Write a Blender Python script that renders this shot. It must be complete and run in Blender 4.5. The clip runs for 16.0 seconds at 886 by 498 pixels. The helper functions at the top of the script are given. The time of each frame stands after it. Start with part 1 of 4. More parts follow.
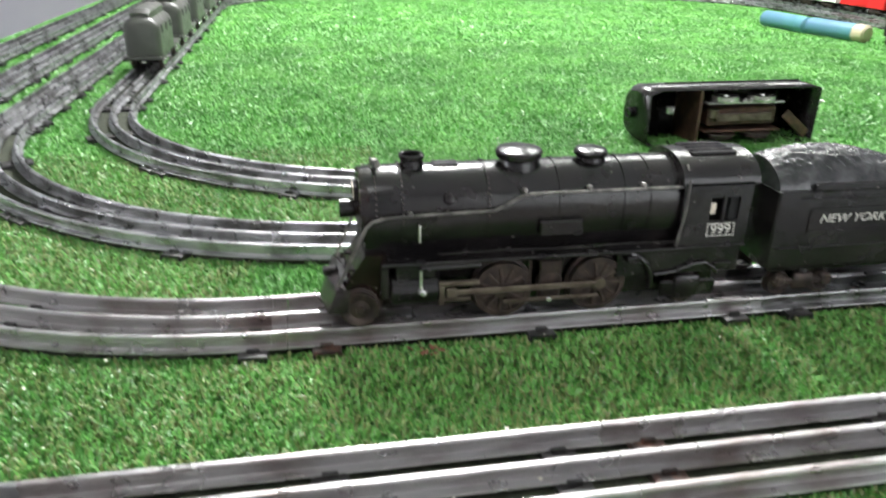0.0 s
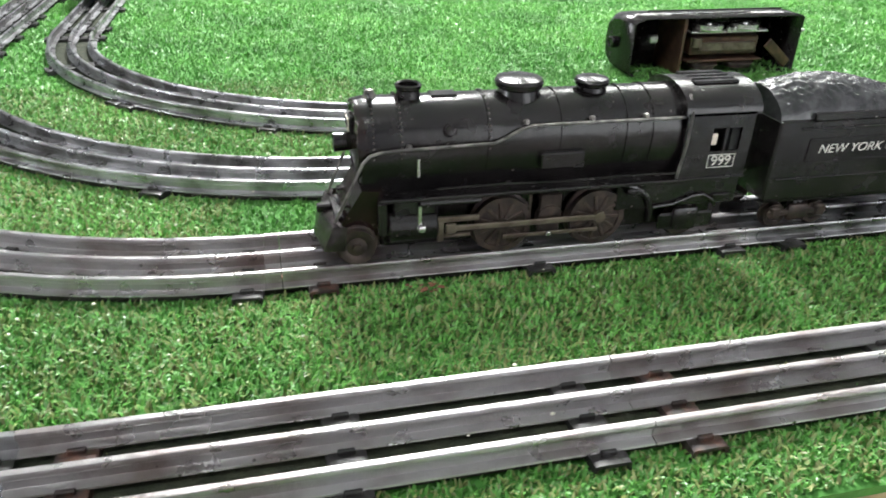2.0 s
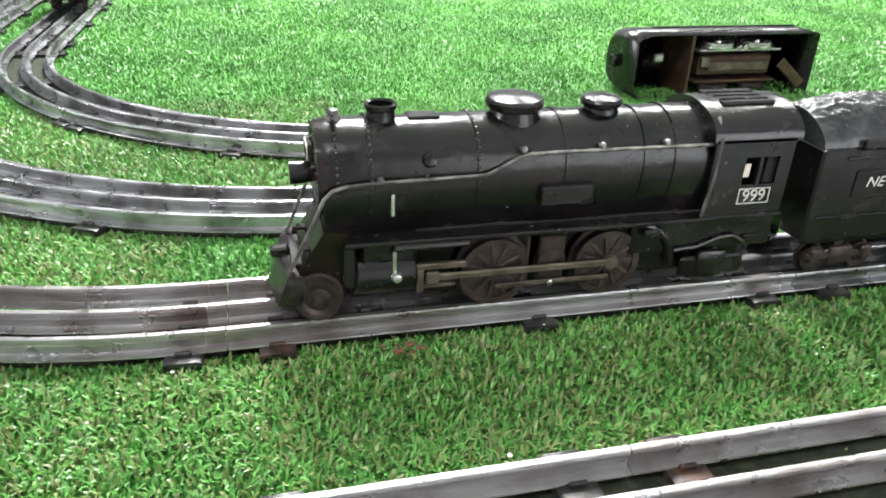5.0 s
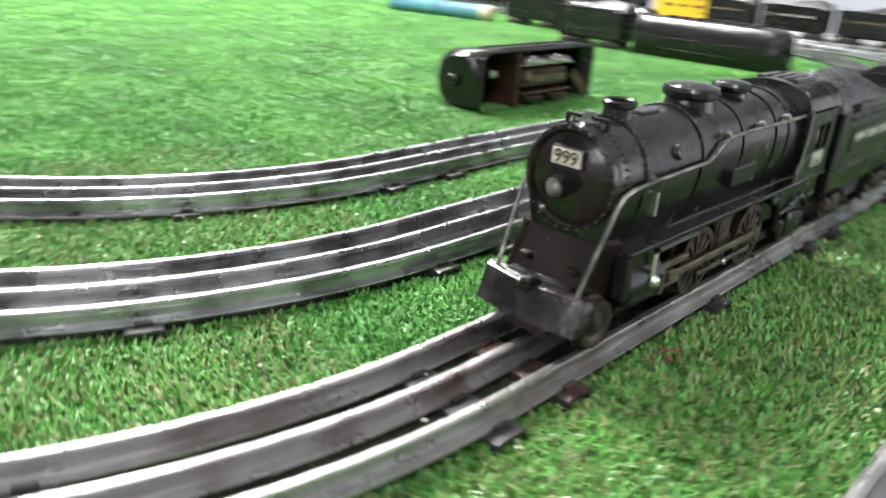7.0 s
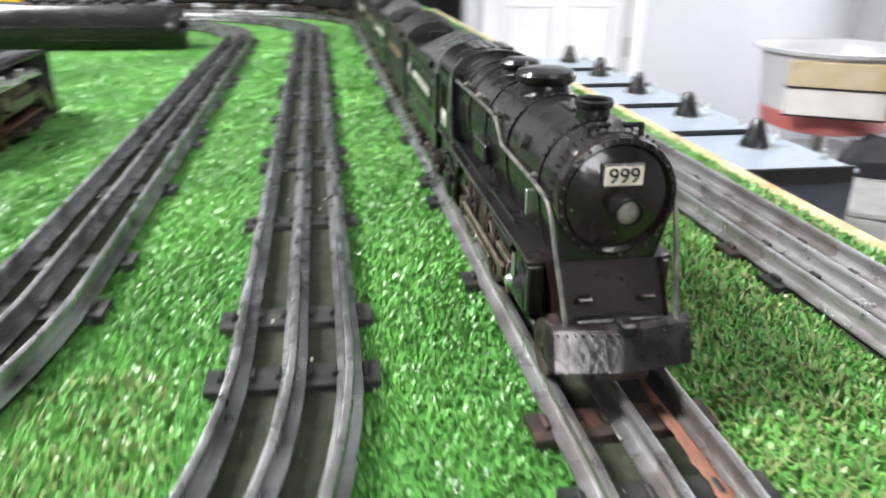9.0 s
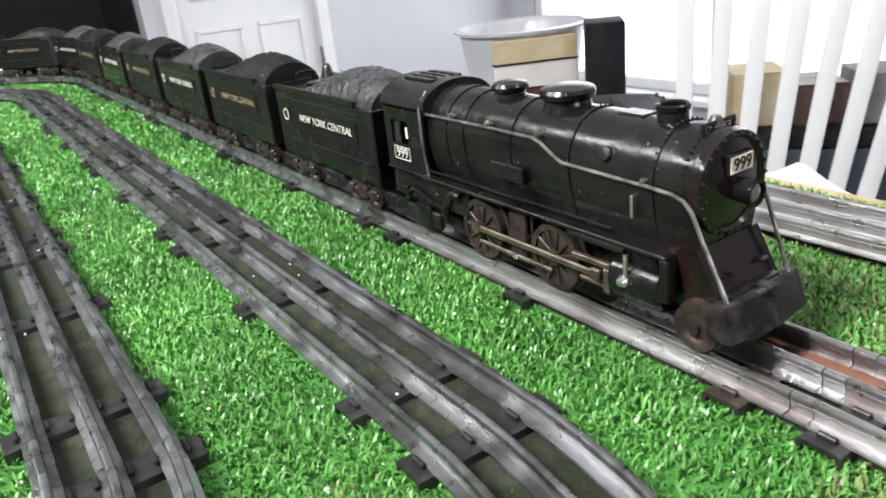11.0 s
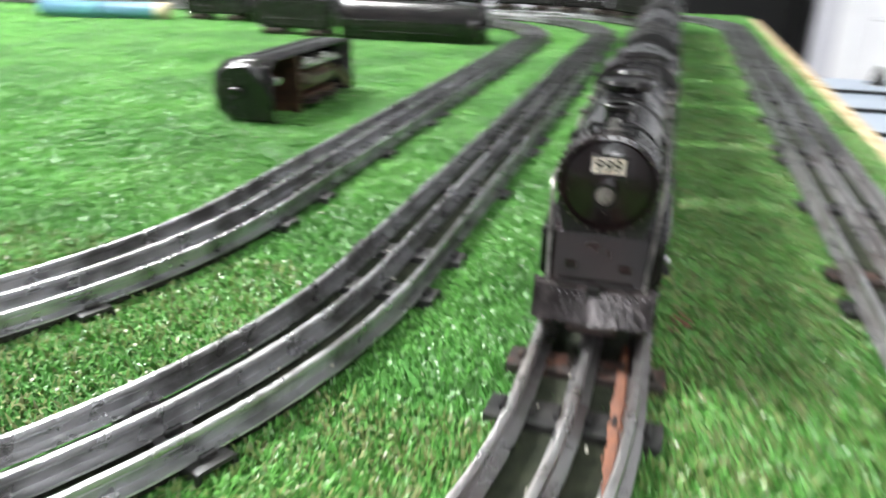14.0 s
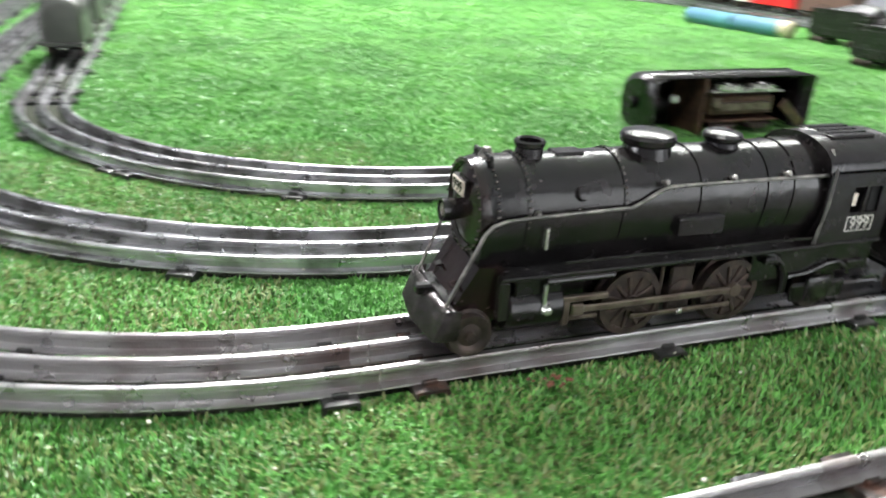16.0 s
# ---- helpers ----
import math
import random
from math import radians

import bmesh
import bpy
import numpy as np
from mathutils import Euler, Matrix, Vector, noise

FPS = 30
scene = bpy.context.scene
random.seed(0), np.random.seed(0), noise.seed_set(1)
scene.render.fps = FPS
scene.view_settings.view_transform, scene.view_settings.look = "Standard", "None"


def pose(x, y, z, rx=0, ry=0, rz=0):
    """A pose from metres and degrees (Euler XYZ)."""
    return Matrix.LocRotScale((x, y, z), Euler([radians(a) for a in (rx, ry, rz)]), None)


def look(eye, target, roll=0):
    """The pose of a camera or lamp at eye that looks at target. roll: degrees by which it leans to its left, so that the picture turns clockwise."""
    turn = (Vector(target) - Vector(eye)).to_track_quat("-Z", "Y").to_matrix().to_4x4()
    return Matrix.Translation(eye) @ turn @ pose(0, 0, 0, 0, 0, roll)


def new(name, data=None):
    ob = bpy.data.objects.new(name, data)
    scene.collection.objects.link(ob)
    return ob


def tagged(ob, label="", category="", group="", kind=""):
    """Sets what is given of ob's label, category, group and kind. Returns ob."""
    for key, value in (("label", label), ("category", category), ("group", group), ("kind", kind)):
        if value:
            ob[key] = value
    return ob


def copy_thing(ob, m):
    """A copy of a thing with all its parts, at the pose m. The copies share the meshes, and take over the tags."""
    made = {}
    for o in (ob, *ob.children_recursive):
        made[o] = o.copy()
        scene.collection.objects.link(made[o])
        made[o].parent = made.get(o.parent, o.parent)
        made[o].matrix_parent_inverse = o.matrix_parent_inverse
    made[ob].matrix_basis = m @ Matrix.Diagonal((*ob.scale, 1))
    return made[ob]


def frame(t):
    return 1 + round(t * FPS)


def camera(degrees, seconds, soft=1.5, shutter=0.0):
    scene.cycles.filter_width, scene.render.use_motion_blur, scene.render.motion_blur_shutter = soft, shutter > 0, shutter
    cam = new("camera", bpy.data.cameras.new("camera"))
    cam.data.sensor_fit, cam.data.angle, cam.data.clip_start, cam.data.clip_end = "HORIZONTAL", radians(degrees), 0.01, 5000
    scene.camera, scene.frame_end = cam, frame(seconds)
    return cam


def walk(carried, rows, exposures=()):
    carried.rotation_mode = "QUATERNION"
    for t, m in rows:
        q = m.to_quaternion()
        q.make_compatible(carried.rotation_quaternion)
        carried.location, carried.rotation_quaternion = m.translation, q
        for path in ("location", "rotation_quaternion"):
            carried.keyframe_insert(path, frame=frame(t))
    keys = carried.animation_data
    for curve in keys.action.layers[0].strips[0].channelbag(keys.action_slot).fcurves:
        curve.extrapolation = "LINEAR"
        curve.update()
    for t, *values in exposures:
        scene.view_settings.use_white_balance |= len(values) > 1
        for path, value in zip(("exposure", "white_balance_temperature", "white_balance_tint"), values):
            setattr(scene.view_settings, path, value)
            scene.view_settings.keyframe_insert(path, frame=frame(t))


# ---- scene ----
cam = camera(62.3, 16.0, soft=1.7, shutter=0.9)
PATH = [
    (0, (0.0038, -0.3203, 0.1847), (0.3541, 1.4761, -0.6218), 1.25),
    (0.5, (-0.0003, -0.3226, 0.1760), (0.4173, 1.4500, -0.6506), 2.88),
    (1, (-0.0094, -0.3193, 0.1826), (0.4306, 1.4515, -0.6365), 3.16),
    (1.5, (-0.0048, -0.3053, 0.1833), (0.4399, 1.4183, -0.7286), 0.95),
    (2, (-0.0104, -0.3088, 0.1804), (0.4254, 1.3893, -0.7822), 2.02),
    (2.5, (-0.0151, -0.3084, 0.1763), (0.4157, 1.4082, -0.7553), 2.63),
    (3, (-0.0046, -0.3061, 0.1740), (0.4339, 1.4246, -0.7274), 3.36),
    (3.2, (0.0076, -0.3018, 0.1771), (0.4505, 1.4307, -0.7185), 2.43),
    (5.3, (0.0078, -0.2516, 0.1579), (0.4759, 1.4655, -0.7546), 2.41),
    (5.5, (-0.0209, -0.2500, 0.1550), (0.5350, 1.4580, -0.7247), 3.49),
    (6, (-0.0835, -0.2386, 0.1600), (0.7550, 1.3939, -0.6350), 3.29),
    (6.5, (-0.1295, -0.1930, 0.1408), (0.9795, 1.2985, -0.5979), 4.59),
    (7, (-0.1692, -0.1304, 0.1323), (1.1771, 1.1422, -0.6212), 3.92),
    (7.5, (-0.2102, -0.0584, 0.1264), (1.4932, 0.6920, -0.6053), 5.69),
    (8, (-0.2459, -0.0081, 0.1555), (1.5818, 0.2880, -0.6006), 0.74),
    (8.5, (-0.2106, 0.0402, 0.1282), (1.6541, 0.0627, -0.5945), 1.44),
    (9, (-0.1605, 0.0810, 0.1314), (1.6639, -0.2223, -0.6300), 0.49),
    (9.5, (-0.1370, 0.1220, 0.1305), (1.6148, -0.5253, -0.5852), 0.69),
    (10, (-0.1131, 0.1875, 0.1430), (1.4286, -0.7960, -0.6668), -3.17),
    (10.2, (-0.1055, 0.2056, 0.1497), (1.3981, -0.8435, -0.6493), -6.00),
    (12.3, (-0.1456, 0.1228, 0.1434), (1.5539, -0.5396, -0.6771), -4.54),
    (12.5, (-0.1539, 0.0920, 0.1462), (1.5679, -0.4514, -0.7142), -5.18),
    (13, (-0.1936, 0.0723, 0.1554), (1.6536, -0.0900, -0.5939), -5.54),
    (13.5, (-0.2446, 0.0179, 0.1583), (1.5974, 0.1604, -0.6076), -1.03),
    (14, (-0.2219, -0.0151, 0.1416), (1.5486, 0.5125, -0.6244), 0.88),
    (14.5, (-0.1540, -0.0733, 0.1432), (1.3347, 1.0220, -0.6210), 2.84),
    (15, (-0.1333, -0.1232, 0.1473), (1.1262, 1.2150, -0.6400), 2.17),
    (15.5, (-0.1195, -0.1950, 0.1530), (0.8705, 1.3460, -0.6506), 3.52),
    (16, (-0.0682, -0.2384, 0.1584), (0.5600, 1.4860, -0.6366), 2.98),
]
walk(cam, [(t, look(eye, target, roll)) for t, eye, target, roll in PATH],
     exposures=[(0, -0.12), (3, 0.0), (5.5, 0.18), (6.5, 0.10), (7.5, -0.06), (8.5, -0.06), (9.5, -0.05), (10, -0.28), (12.5, -0.5), (13.5, -0.2), (14.5, 0.0), (16, 0.05)])

# ---- world, lights, exposure ----
world = bpy.data.worlds.new("room_air")
scene.world = world
world.use_nodes = True
world.node_tree.nodes["Background"].inputs[0].default_value = (0.9, 0.95, 1.0, 1)
world.node_tree.nodes["Background"].inputs[1].default_value = 0.25


def area_lamp(name, eye, target, w, h, power, colour=(1, 1, 1)):
    li = bpy.data.lights.new(name, "AREA")
    li.shape, li.size, li.size_y, li.energy, li.color = "RECTANGLE", w, h, power, colour
    ob = new(name, li)
    ob.matrix_world = look(eye, target)
    return ob


area_lamp("ceiling_light_back", (0.30, 1.35, 1.45), (0.35, 0.7, 0.0), 0.32, 0.60, 102, (1.0, 1.0, 1.0))
area_lamp("ceiling_tube_light_side", (1.5, 1.55, 1.55), (1.3, 1.3, 0.0), 1.2, 0.30, 46, (0.98, 1.0, 0.96))
# unseen fill lamp, added to brighten the near turf, rails and boiler side
area_lamp("fill_light_front", (-0.60, -0.70, 1.62), (-0.25, -0.15, 0.0), 1.0, 0.10, 13, (0.98, 1.0, 0.98))
area_lamp("window_daylight", (1.9, -2.45, 0.45), (1.5, 0.0, 0.0), 2.2, 1.5, 14, (0.93, 0.97, 1.0))

# ---- materials ----


def material(name, base, rough=0.5, metal=0.0, second=None, scale=60.0, detail=4.0, bump=0.0, bump_scale=300.0, mix=(0.4, 0.65),
             rough2=None, coat=0.0, per_object=0.0, per_island=0.0, spec=0.5, chips=None):
    """A surface of two colours mixed by noise in the thing's own coordinates, with relief and uneven gloss."""
    m = bpy.data.materials.new(name)
    m.use_nodes = True
    nt = m.node_tree
    b = nt.nodes["Principled BSDF"]
    b.inputs["Roughness"].default_value, b.inputs["Metallic"].default_value = rough, metal
    b.inputs["Coat Weight"].default_value = coat
    b.inputs["Specular IOR Level"].default_value = spec
    co = nt.nodes.new("ShaderNodeTexCoord")
    n1 = nt.nodes.new("ShaderNodeTexNoise")
    n1.inputs["Scale"].default_value, n1.inputs["Detail"].default_value = scale, detail
    nt.links.new(co.outputs["Object"], n1.inputs["Vector"])
    ramp = nt.nodes.new("ShaderNodeMapRange")
    ramp.inputs[1].default_value, ramp.inputs[2].default_value = mix
    nt.links.new(n1.outputs[0], ramp.inputs[0])
    mx = nt.nodes.new("ShaderNodeMix")
    mx.data_type = "RGBA"
    mx.inputs[6].default_value = (*base, 1)
    mx.inputs[7].default_value = (*(second or base), 1)
    nt.links.new(ramp.outputs[0], mx.inputs[0])
    out = mx.outputs[2]
    if per_object or per_island:
        src = nt.nodes.new("ShaderNodeObjectInfo").outputs["Random"] if per_object else nt.nodes.new("ShaderNodeNewGeometry").outputs["Random Per Island"]
        amt = per_object or per_island
        mr = nt.nodes.new("ShaderNodeMapRange")
        mr.inputs[3].default_value, mr.inputs[4].default_value = 1 - amt, 1 + amt
        nt.links.new(src, mr.inputs[0])
        hs = nt.nodes.new("ShaderNodeHueSaturation")
        nt.links.new(mr.outputs[0], hs.inputs["Value"])
        nt.links.new(out, hs.inputs["Color"])
        out = hs.outputs[0]
    if chips:
        n4 = nt.nodes.new("ShaderNodeTexNoise")
        n4.inputs["Scale"].default_value, n4.inputs["Detail"].default_value = 330, 3
        nt.links.new(co.outputs["Object"], n4.inputs["Vector"])
        edge = nt.nodes.new("ShaderNodeMapRange")
        edge.inputs[1].default_value, edge.inputs[2].default_value = 0.71, 0.76
        nt.links.new(n4.outputs[0], edge.inputs[0])
        worn = nt.nodes.new("ShaderNodeMix")
        worn.data_type = "RGBA"
        nt.links.new(edge.outputs[0], worn.inputs[0])
        nt.links.new(out, worn.inputs[6])
        worn.inputs[7].default_value = (*chips, 1)
        out = worn.outputs[2]
    nt.links.new(out, b.inputs["Base Color"])
    if rough2 is not None:
        rr = nt.nodes.new("ShaderNodeMapRange")
        rr.inputs[1].default_value, rr.inputs[2].default_value = 0.35, 0.7
        rr.inputs[3].default_value, rr.inputs[4].default_value = rough, rough2
        n3 = nt.nodes.new("ShaderNodeTexNoise")
        n3.inputs["Scale"].default_value, n3.inputs["Detail"].default_value = scale * 2.3, 5
        nt.links.new(co.outputs["Object"], n3.inputs["Vector"])
        nt.links.new(n3.outputs[0], rr.inputs[0])
        nt.links.new(rr.outputs[0], b.inputs["Roughness"])
    if bump:
        n2 = nt.nodes.new("ShaderNodeTexNoise")
        n2.inputs["Scale"].default_value, n2.inputs["Detail"].default_value = bump_scale, 6
        nt.links.new(co.outputs["Object"], n2.inputs["Vector"])
        bp = nt.nodes.new("ShaderNodeBump")
        bp.inputs["Strength"].default_value, bp.inputs["Distance"].default_value = bump, 0.001
        nt.links.new(n2.outputs[0], bp.inputs["Height"])
        nt.links.new(bp.outputs[0], b.inputs["Normal"])
    return m


RAIL = material("tinplate_steel", (0.50, 0.50, 0.515), 0.23, 0.95, (0.19, 0.185, 0.185), 45, 6, 0.25, 900, rough2=0.46)
RUSTY = material("stained_tinplate", (0.46, 0.45, 0.455), 0.25, 0.90, (0.27, 0.235, 0.23), 38, 6, 0.3, 900, (0.45, 0.70), rough2=0.46)
TIE = material("black_enamel_tie", (0.012, 0.012, 0.013), 0.35, 0.0, (0.030, 0.028, 0.027), 120, 4, 0.2, 500, rough2=0.55, per_object=0.3)
RUSTTIE = material("rusted_tie", (0.030, 0.022, 0.020), 0.5, 0.1, (0.10, 0.045, 0.03), 150, 4, 0.3, 500, (0.5, 0.7))
RUST = material("orange_rust", (0.23, 0.092, 0.052), 0.8, 0.0, (0.15, 0.07, 0.05), 200, 4, 0.5, 700)
MAT = material("turf_backing", (0.050, 0.185, 0.030), 0.9, 0.0, (0.072, 0.250, 0.043), 90, 5, 0.6, 400)
# dirt and the shade between the rails, both put into one dark colour
MATTED_SHADED = material("matted_dirty_shaded_turf", (0.020, 0.026, 0.014), 0.9, 0.0, (0.045, 0.050, 0.030), 130, 6, 0.9, 500)
BLADE = material("turf_blade", (0.082, 0.262, 0.045), 0.38, 0.0, (0.150, 0.405, 0.080), 10, 4, per_island=0.30, spec=0.6)
OLIVE = material("olive_turf_blade", (0.150, 0.225, 0.060), 0.40, 0.0, (0.245, 0.275, 0.105), 14, 4, per_island=0.35, spec=0.6)
SPECK = material("pale_crumb", (0.75, 0.72, 0.62), 0.6)
PLY = material("raw_plywood_edge", (0.42, 0.30, 0.16), 0.75, 0.0, (0.60, 0.47, 0.30), 40, 6, 0.5, 200)
WALL = material("grey_lilac_wall_paint", (0.55, 0.55, 0.60), 0.7, 0.0, (0.58, 0.58, 0.62), 3, 3, 0.05, 60)
WHITE = material("white_door_paint", (0.80, 0.80, 0.81), 0.45, 0.0, (0.76, 0.76, 0.78), 6, 3, 0.05, 60)
FLOOR = material("grey_floor", (0.30, 0.29, 0.30), 0.6, 0.0, (0.36, 0.34, 0.34), 5, 5, 0.1, 60)
# near-black: painted shade for passage and cab, plain colour for print and stripes
DARK = material("shade_and_print_black", (0.012, 0.012, 0.013), 0.8)

# ---- mesh helpers ----


def mesh_of(bm, name, mat, smooth=None):
    me = bpy.data.meshes.new(name)
    bm.to_mesh(me)
    bm.free()
    me.materials.append(mat)
    if smooth is not None:
        me.shade_smooth()
        me.set_sharp_from_angle(angle=radians(smooth))
    return me


def part(name, bm, mat, parent, label="", smooth=35):
    ob = new(name, mesh_of(bm, name, mat, smooth))
    ob.parent = parent
    if label:
        ob["label"] = label
    return ob


def thing(name, label, category, group="", kind="", at=None):
    ob = new(name)
    ob.empty_display_size = 0.02
    if at is not None:
        ob.matrix_basis = at
    return tagged(ob, label, category, group, kind)


def box(x0, x1, y0, y1, z0, z1, bevel=0.0, seg=1, bm=None):
    bm = bm or bmesh.new()
    r = bmesh.ops.create_cube(bm, size=1.0, matrix=Matrix.LocRotScale(((x0 + x1) / 2, (y0 + y1) / 2, (z0 + z1) / 2), None, (x1 - x0, y1 - y0, z1 - z0)))
    if bevel:
        es = {e for v in r["verts"] for e in v.link_edges}
        bmesh.ops.bevel(bm, geom=list(es), offset=bevel, segments=seg, affect="EDGES", profile=0.5)
    return bm


def cyl(p, axis, r, depth, seg=20, r2=None, bm=None, bevel=0.0):
    """A round bar or cone, centred at p along axis."""
    bm = bm or bmesh.new()
    q = Vector((0, 0, 1)).rotation_difference(Vector(axis)).to_matrix().to_4x4()
    r_ = bmesh.ops.create_cone(bm, cap_ends=True, segments=seg, radius1=r, radius2=r if r2 is None else r2, depth=depth, matrix=Matrix.Translation(p) @ q)
    if bevel:
        es = {e for v in r_["verts"] for e in v.link_edges if any(len(f.verts) > 4 for f in e.link_faces)}
        bmesh.ops.bevel(bm, geom=list(es), offset=bevel, segments=2, affect="EDGES")
    return bm


def lathe(profile, p, axis, seg=24, bm=None):
    """Turned shape: profile of (radius, height) along axis from p."""
    bm = bm or bmesh.new()
    m = Matrix.Translation(p) @ Vector((0, 0, 1)).rotation_difference(Vector(axis)).to_matrix().to_4x4()
    rings = []
    for r, h in profile:
        if r < 1e-6:
            rings.append([bm.verts.new(m @ Vector((0, 0, h)))])
        else:
            rings.append([bm.verts.new(m @ Vector((r * math.cos(k * math.tau / seg), r * math.sin(k * math.tau / seg), h))) for k in range(seg)])
    for a, b in zip(rings, rings[1:]):
        for k in range(seg):
            q = [a[k % len(a)], a[(k + 1) % len(a)], b[(k + 1) % len(b)], b[k % len(b)]]
            q = list(dict.fromkeys(q))
            if len(q) > 2:
                bm.faces.new(q)
    bmesh.ops.recalc_face_normals(bm, faces=bm.faces)
    return bm


def tube(points, r, seg=8, bm=None):
    """A round wire along points."""
    bm = bm or bmesh.new()
    pts = [Vector(p) for p in points]
    rings = []
    for i, p in enumerate(pts):
        d = (pts[min(i + 1, len(pts) - 1)] - pts[max(i - 1, 0)]).normalized()
        q = Vector((0, 0, 1)).rotation_difference(d)
        rings.append([bm.verts.new(p + q @ Vector((r * math.cos(k * math.tau / seg), r * math.sin(k * math.tau / seg), 0))) for k in range(seg)])
    for a, b in zip(rings, rings[1:]):
        for k in range(seg):
            bm.faces.new((a[k], a[(k + 1) % seg], b[(k + 1) % seg], b[k]))
    bm.faces.new(rings[0][::-1]), bm.faces.new(rings[-1])
    bmesh.ops.recalc_face_normals(bm, faces=bm.faces)
    return bm


def loft(rings, bm=None, cap=True, closed=True):
    """Skin through rings of points that have the same count."""
    bm = bm or bmesh.new()
    vs = [[bm.verts.new(p) for p in ring] for ring in rings]
    n = len(vs[0])
    for a, b in zip(vs, vs[1:]):
        for k in range(n if closed else n - 1):
            bm.faces.new((a[k], a[(k + 1) % n], b[(k + 1) % n], b[k]))
    if cap and closed:
        bm.faces.new(vs[0][::-1]), bm.faces.new(vs[-1])
    bmesh.ops.recalc_face_normals(bm, faces=bm.faces)
    return bm


# ---- the table, its turf and the room ----
TX0, TX1, TY0, TY1 = -0.48, 1.66, -0.194, 2.13
table = thing("layout_table", "plywood table covered with artificial turf", "table", kind="structure")
part("table_board", box(TX0, TX1, TY0, TY1, -0.022, -0.004), PLY, table, "raw plywood edge", None)
part("turf_backing", box(TX0 + 0.001, TX1 - 0.001, TY0 + 0.020, TY1 - 0.001, -0.0038, 0.0), MAT, table, "dark green turf backing", None)
for x in (TX0 + 0.06, TX1 - 0.06):
    for y in (TY0 + 0.10, TY1 - 0.06):
        part("table_leg", box(x - 0.03, x + 0.03, y - 0.03, y + 0.03, -0.78, -0.0225, 0.003), PLY, table, "", None)

ROOM = (-3.4, 3.25, -2.55, 3.6)
WZ0, WZ1 = -0.78, 1.70


def wall(name, x0, x1, y0, y1, z0=WZ0, z1=WZ1):
    bm = box(x0, x1, y0, y1, z0, z1)
    return tagged(new(name, mesh_of(bm, name, WALL)), "grey lilac painted wall", "wall", kind="structure")


tagged(new("floor", mesh_of(box(ROOM[0], ROOM[1], ROOM[2], ROOM[3], -0.82, WZ0), "floor", FLOOR)), "grey floor under the table", "floor", kind="structure")
tagged(new("ceiling", mesh_of(box(ROOM[0], ROOM[1], ROOM[2], ROOM[3], WZ1, WZ1 + 0.05), "ceiling", WHITE)), "plain white ceiling", "ceiling", kind="structure")
# east wall with a dark doorway and a closed white door
EX = ROOM[1]
wall("wall_east_1", EX, EX + 0.1, 0.55, ROOM[3])
wall("wall_east_2", EX, EX + 0.1, -0.66, -0.58)
wall("wall_east_3", EX, EX + 0.1, ROOM[2], -1.43)
wall("wall_east_4", EX, EX + 0.1, -1.43, 0.55, 1.27, WZ1)
# west wall with a small window
VY0, VY1, VS0, VS1 = -0.52, 0.50, 0.42, 1.16
wall("wall_west_1", ROOM[0] - 0.1, ROOM[0], ROOM[2], VY0)
wall("wall_west_2", ROOM[0] - 0.1, ROOM[0], VY1, ROOM[3])
wall("wall_west_3", ROOM[0] - 0.1, ROOM[0], VY0, VY1, WZ0, VS0)
wall("wall_west_4", ROOM[0] - 0.1, ROOM[0], VY0, VY1, VS1, WZ1)
wall("wall_north", ROOM[0], ROOM[1], ROOM[3], ROOM[3] + 0.1)
# south wall with a wide window
WX0, WX1, WS0, WS1 = 0.75, 3.05, -0.60, 1.25
wall("wall_south_1", ROOM[0], WX0, ROOM[2] - 0.1, ROOM[2])
wall("wall_south_2", WX1, ROOM[1], ROOM[2] - 0.1, ROOM[2])
wall("wall_south_3", WX0, WX1, ROOM[2] - 0.1, ROOM[2], WZ0, WS0)
wall("wall_south_4", WX0, WX1, ROOM[2] - 0.1, ROOM[2], WS1, WZ1)
win = thing("window_1", "wide white framed window full of bright daylight", "window", kind="structure")
for a, b, c, d in ((WX0, WX1, WS0, WS0 + 0.05), (WX0, WX1, WS1 - 0.05, WS1), (WX0, WX0 + 0.05, WS0 + 0.05, WS1 - 0.05), (WX1 - 0.05, WX1, WS0 + 0.05, WS1 - 0.05), (1.87, 1.93, WS0 + 0.05, WS1 - 0.05)):
    part("window_frame", box(a, b, ROOM[2] - 0.07, ROOM[2] - 0.02, c, d, 0.004), WHITE, win, "", None)
part("window_sill", box(WX0 - 0.03, WX1 + 0.03, ROOM[2] + 0.002, ROOM[2] + 0.08, WS0 - 0.03, WS0, 0.004), WHITE, win, "", None)
SKYM = bpy.data.materials.new("bright_day")
SKYM.use_nodes = True
SKYM.node_tree.nodes["Principled BSDF"].inputs["Emission Color"].default_value = (0.95, 0.98, 1, 1)
SKYM.node_tree.nodes["Principled BSDF"].inputs["Emission Strength"].default_value = 3.0
tagged(new("backdrop", mesh_of(box(WX0 - 1, WX1 + 1, ROOM[2] - 0.6, ROOM[2] - 0.58, WS0 - 0.8, WS1 + 0.8), "backdrop", SKYM)), "bright overcast daylight outside the window", "sky", kind="structure")
win = thing("window_2", "small white framed window full of bright daylight", "window", kind="structure")
for a, b, c, d in ((VY0, VY1, VS0, VS0 + 0.03), (VY0, VY1, VS1 - 0.03, VS1), (VY0, VY0 + 0.03, VS0 + 0.03, VS1 - 0.03), (VY1 - 0.03, VY1, VS0 + 0.03, VS1 - 0.03)):
    part("window_frame", box(ROOM[0] - 0.07, ROOM[0] - 0.02, a, b, c, d, 0.004), WHITE, win, "", None)
SUNLIT = SKYM.copy()
SUNLIT.node_tree.nodes["Principled BSDF"].inputs["Emission Strength"].default_value = 17.0
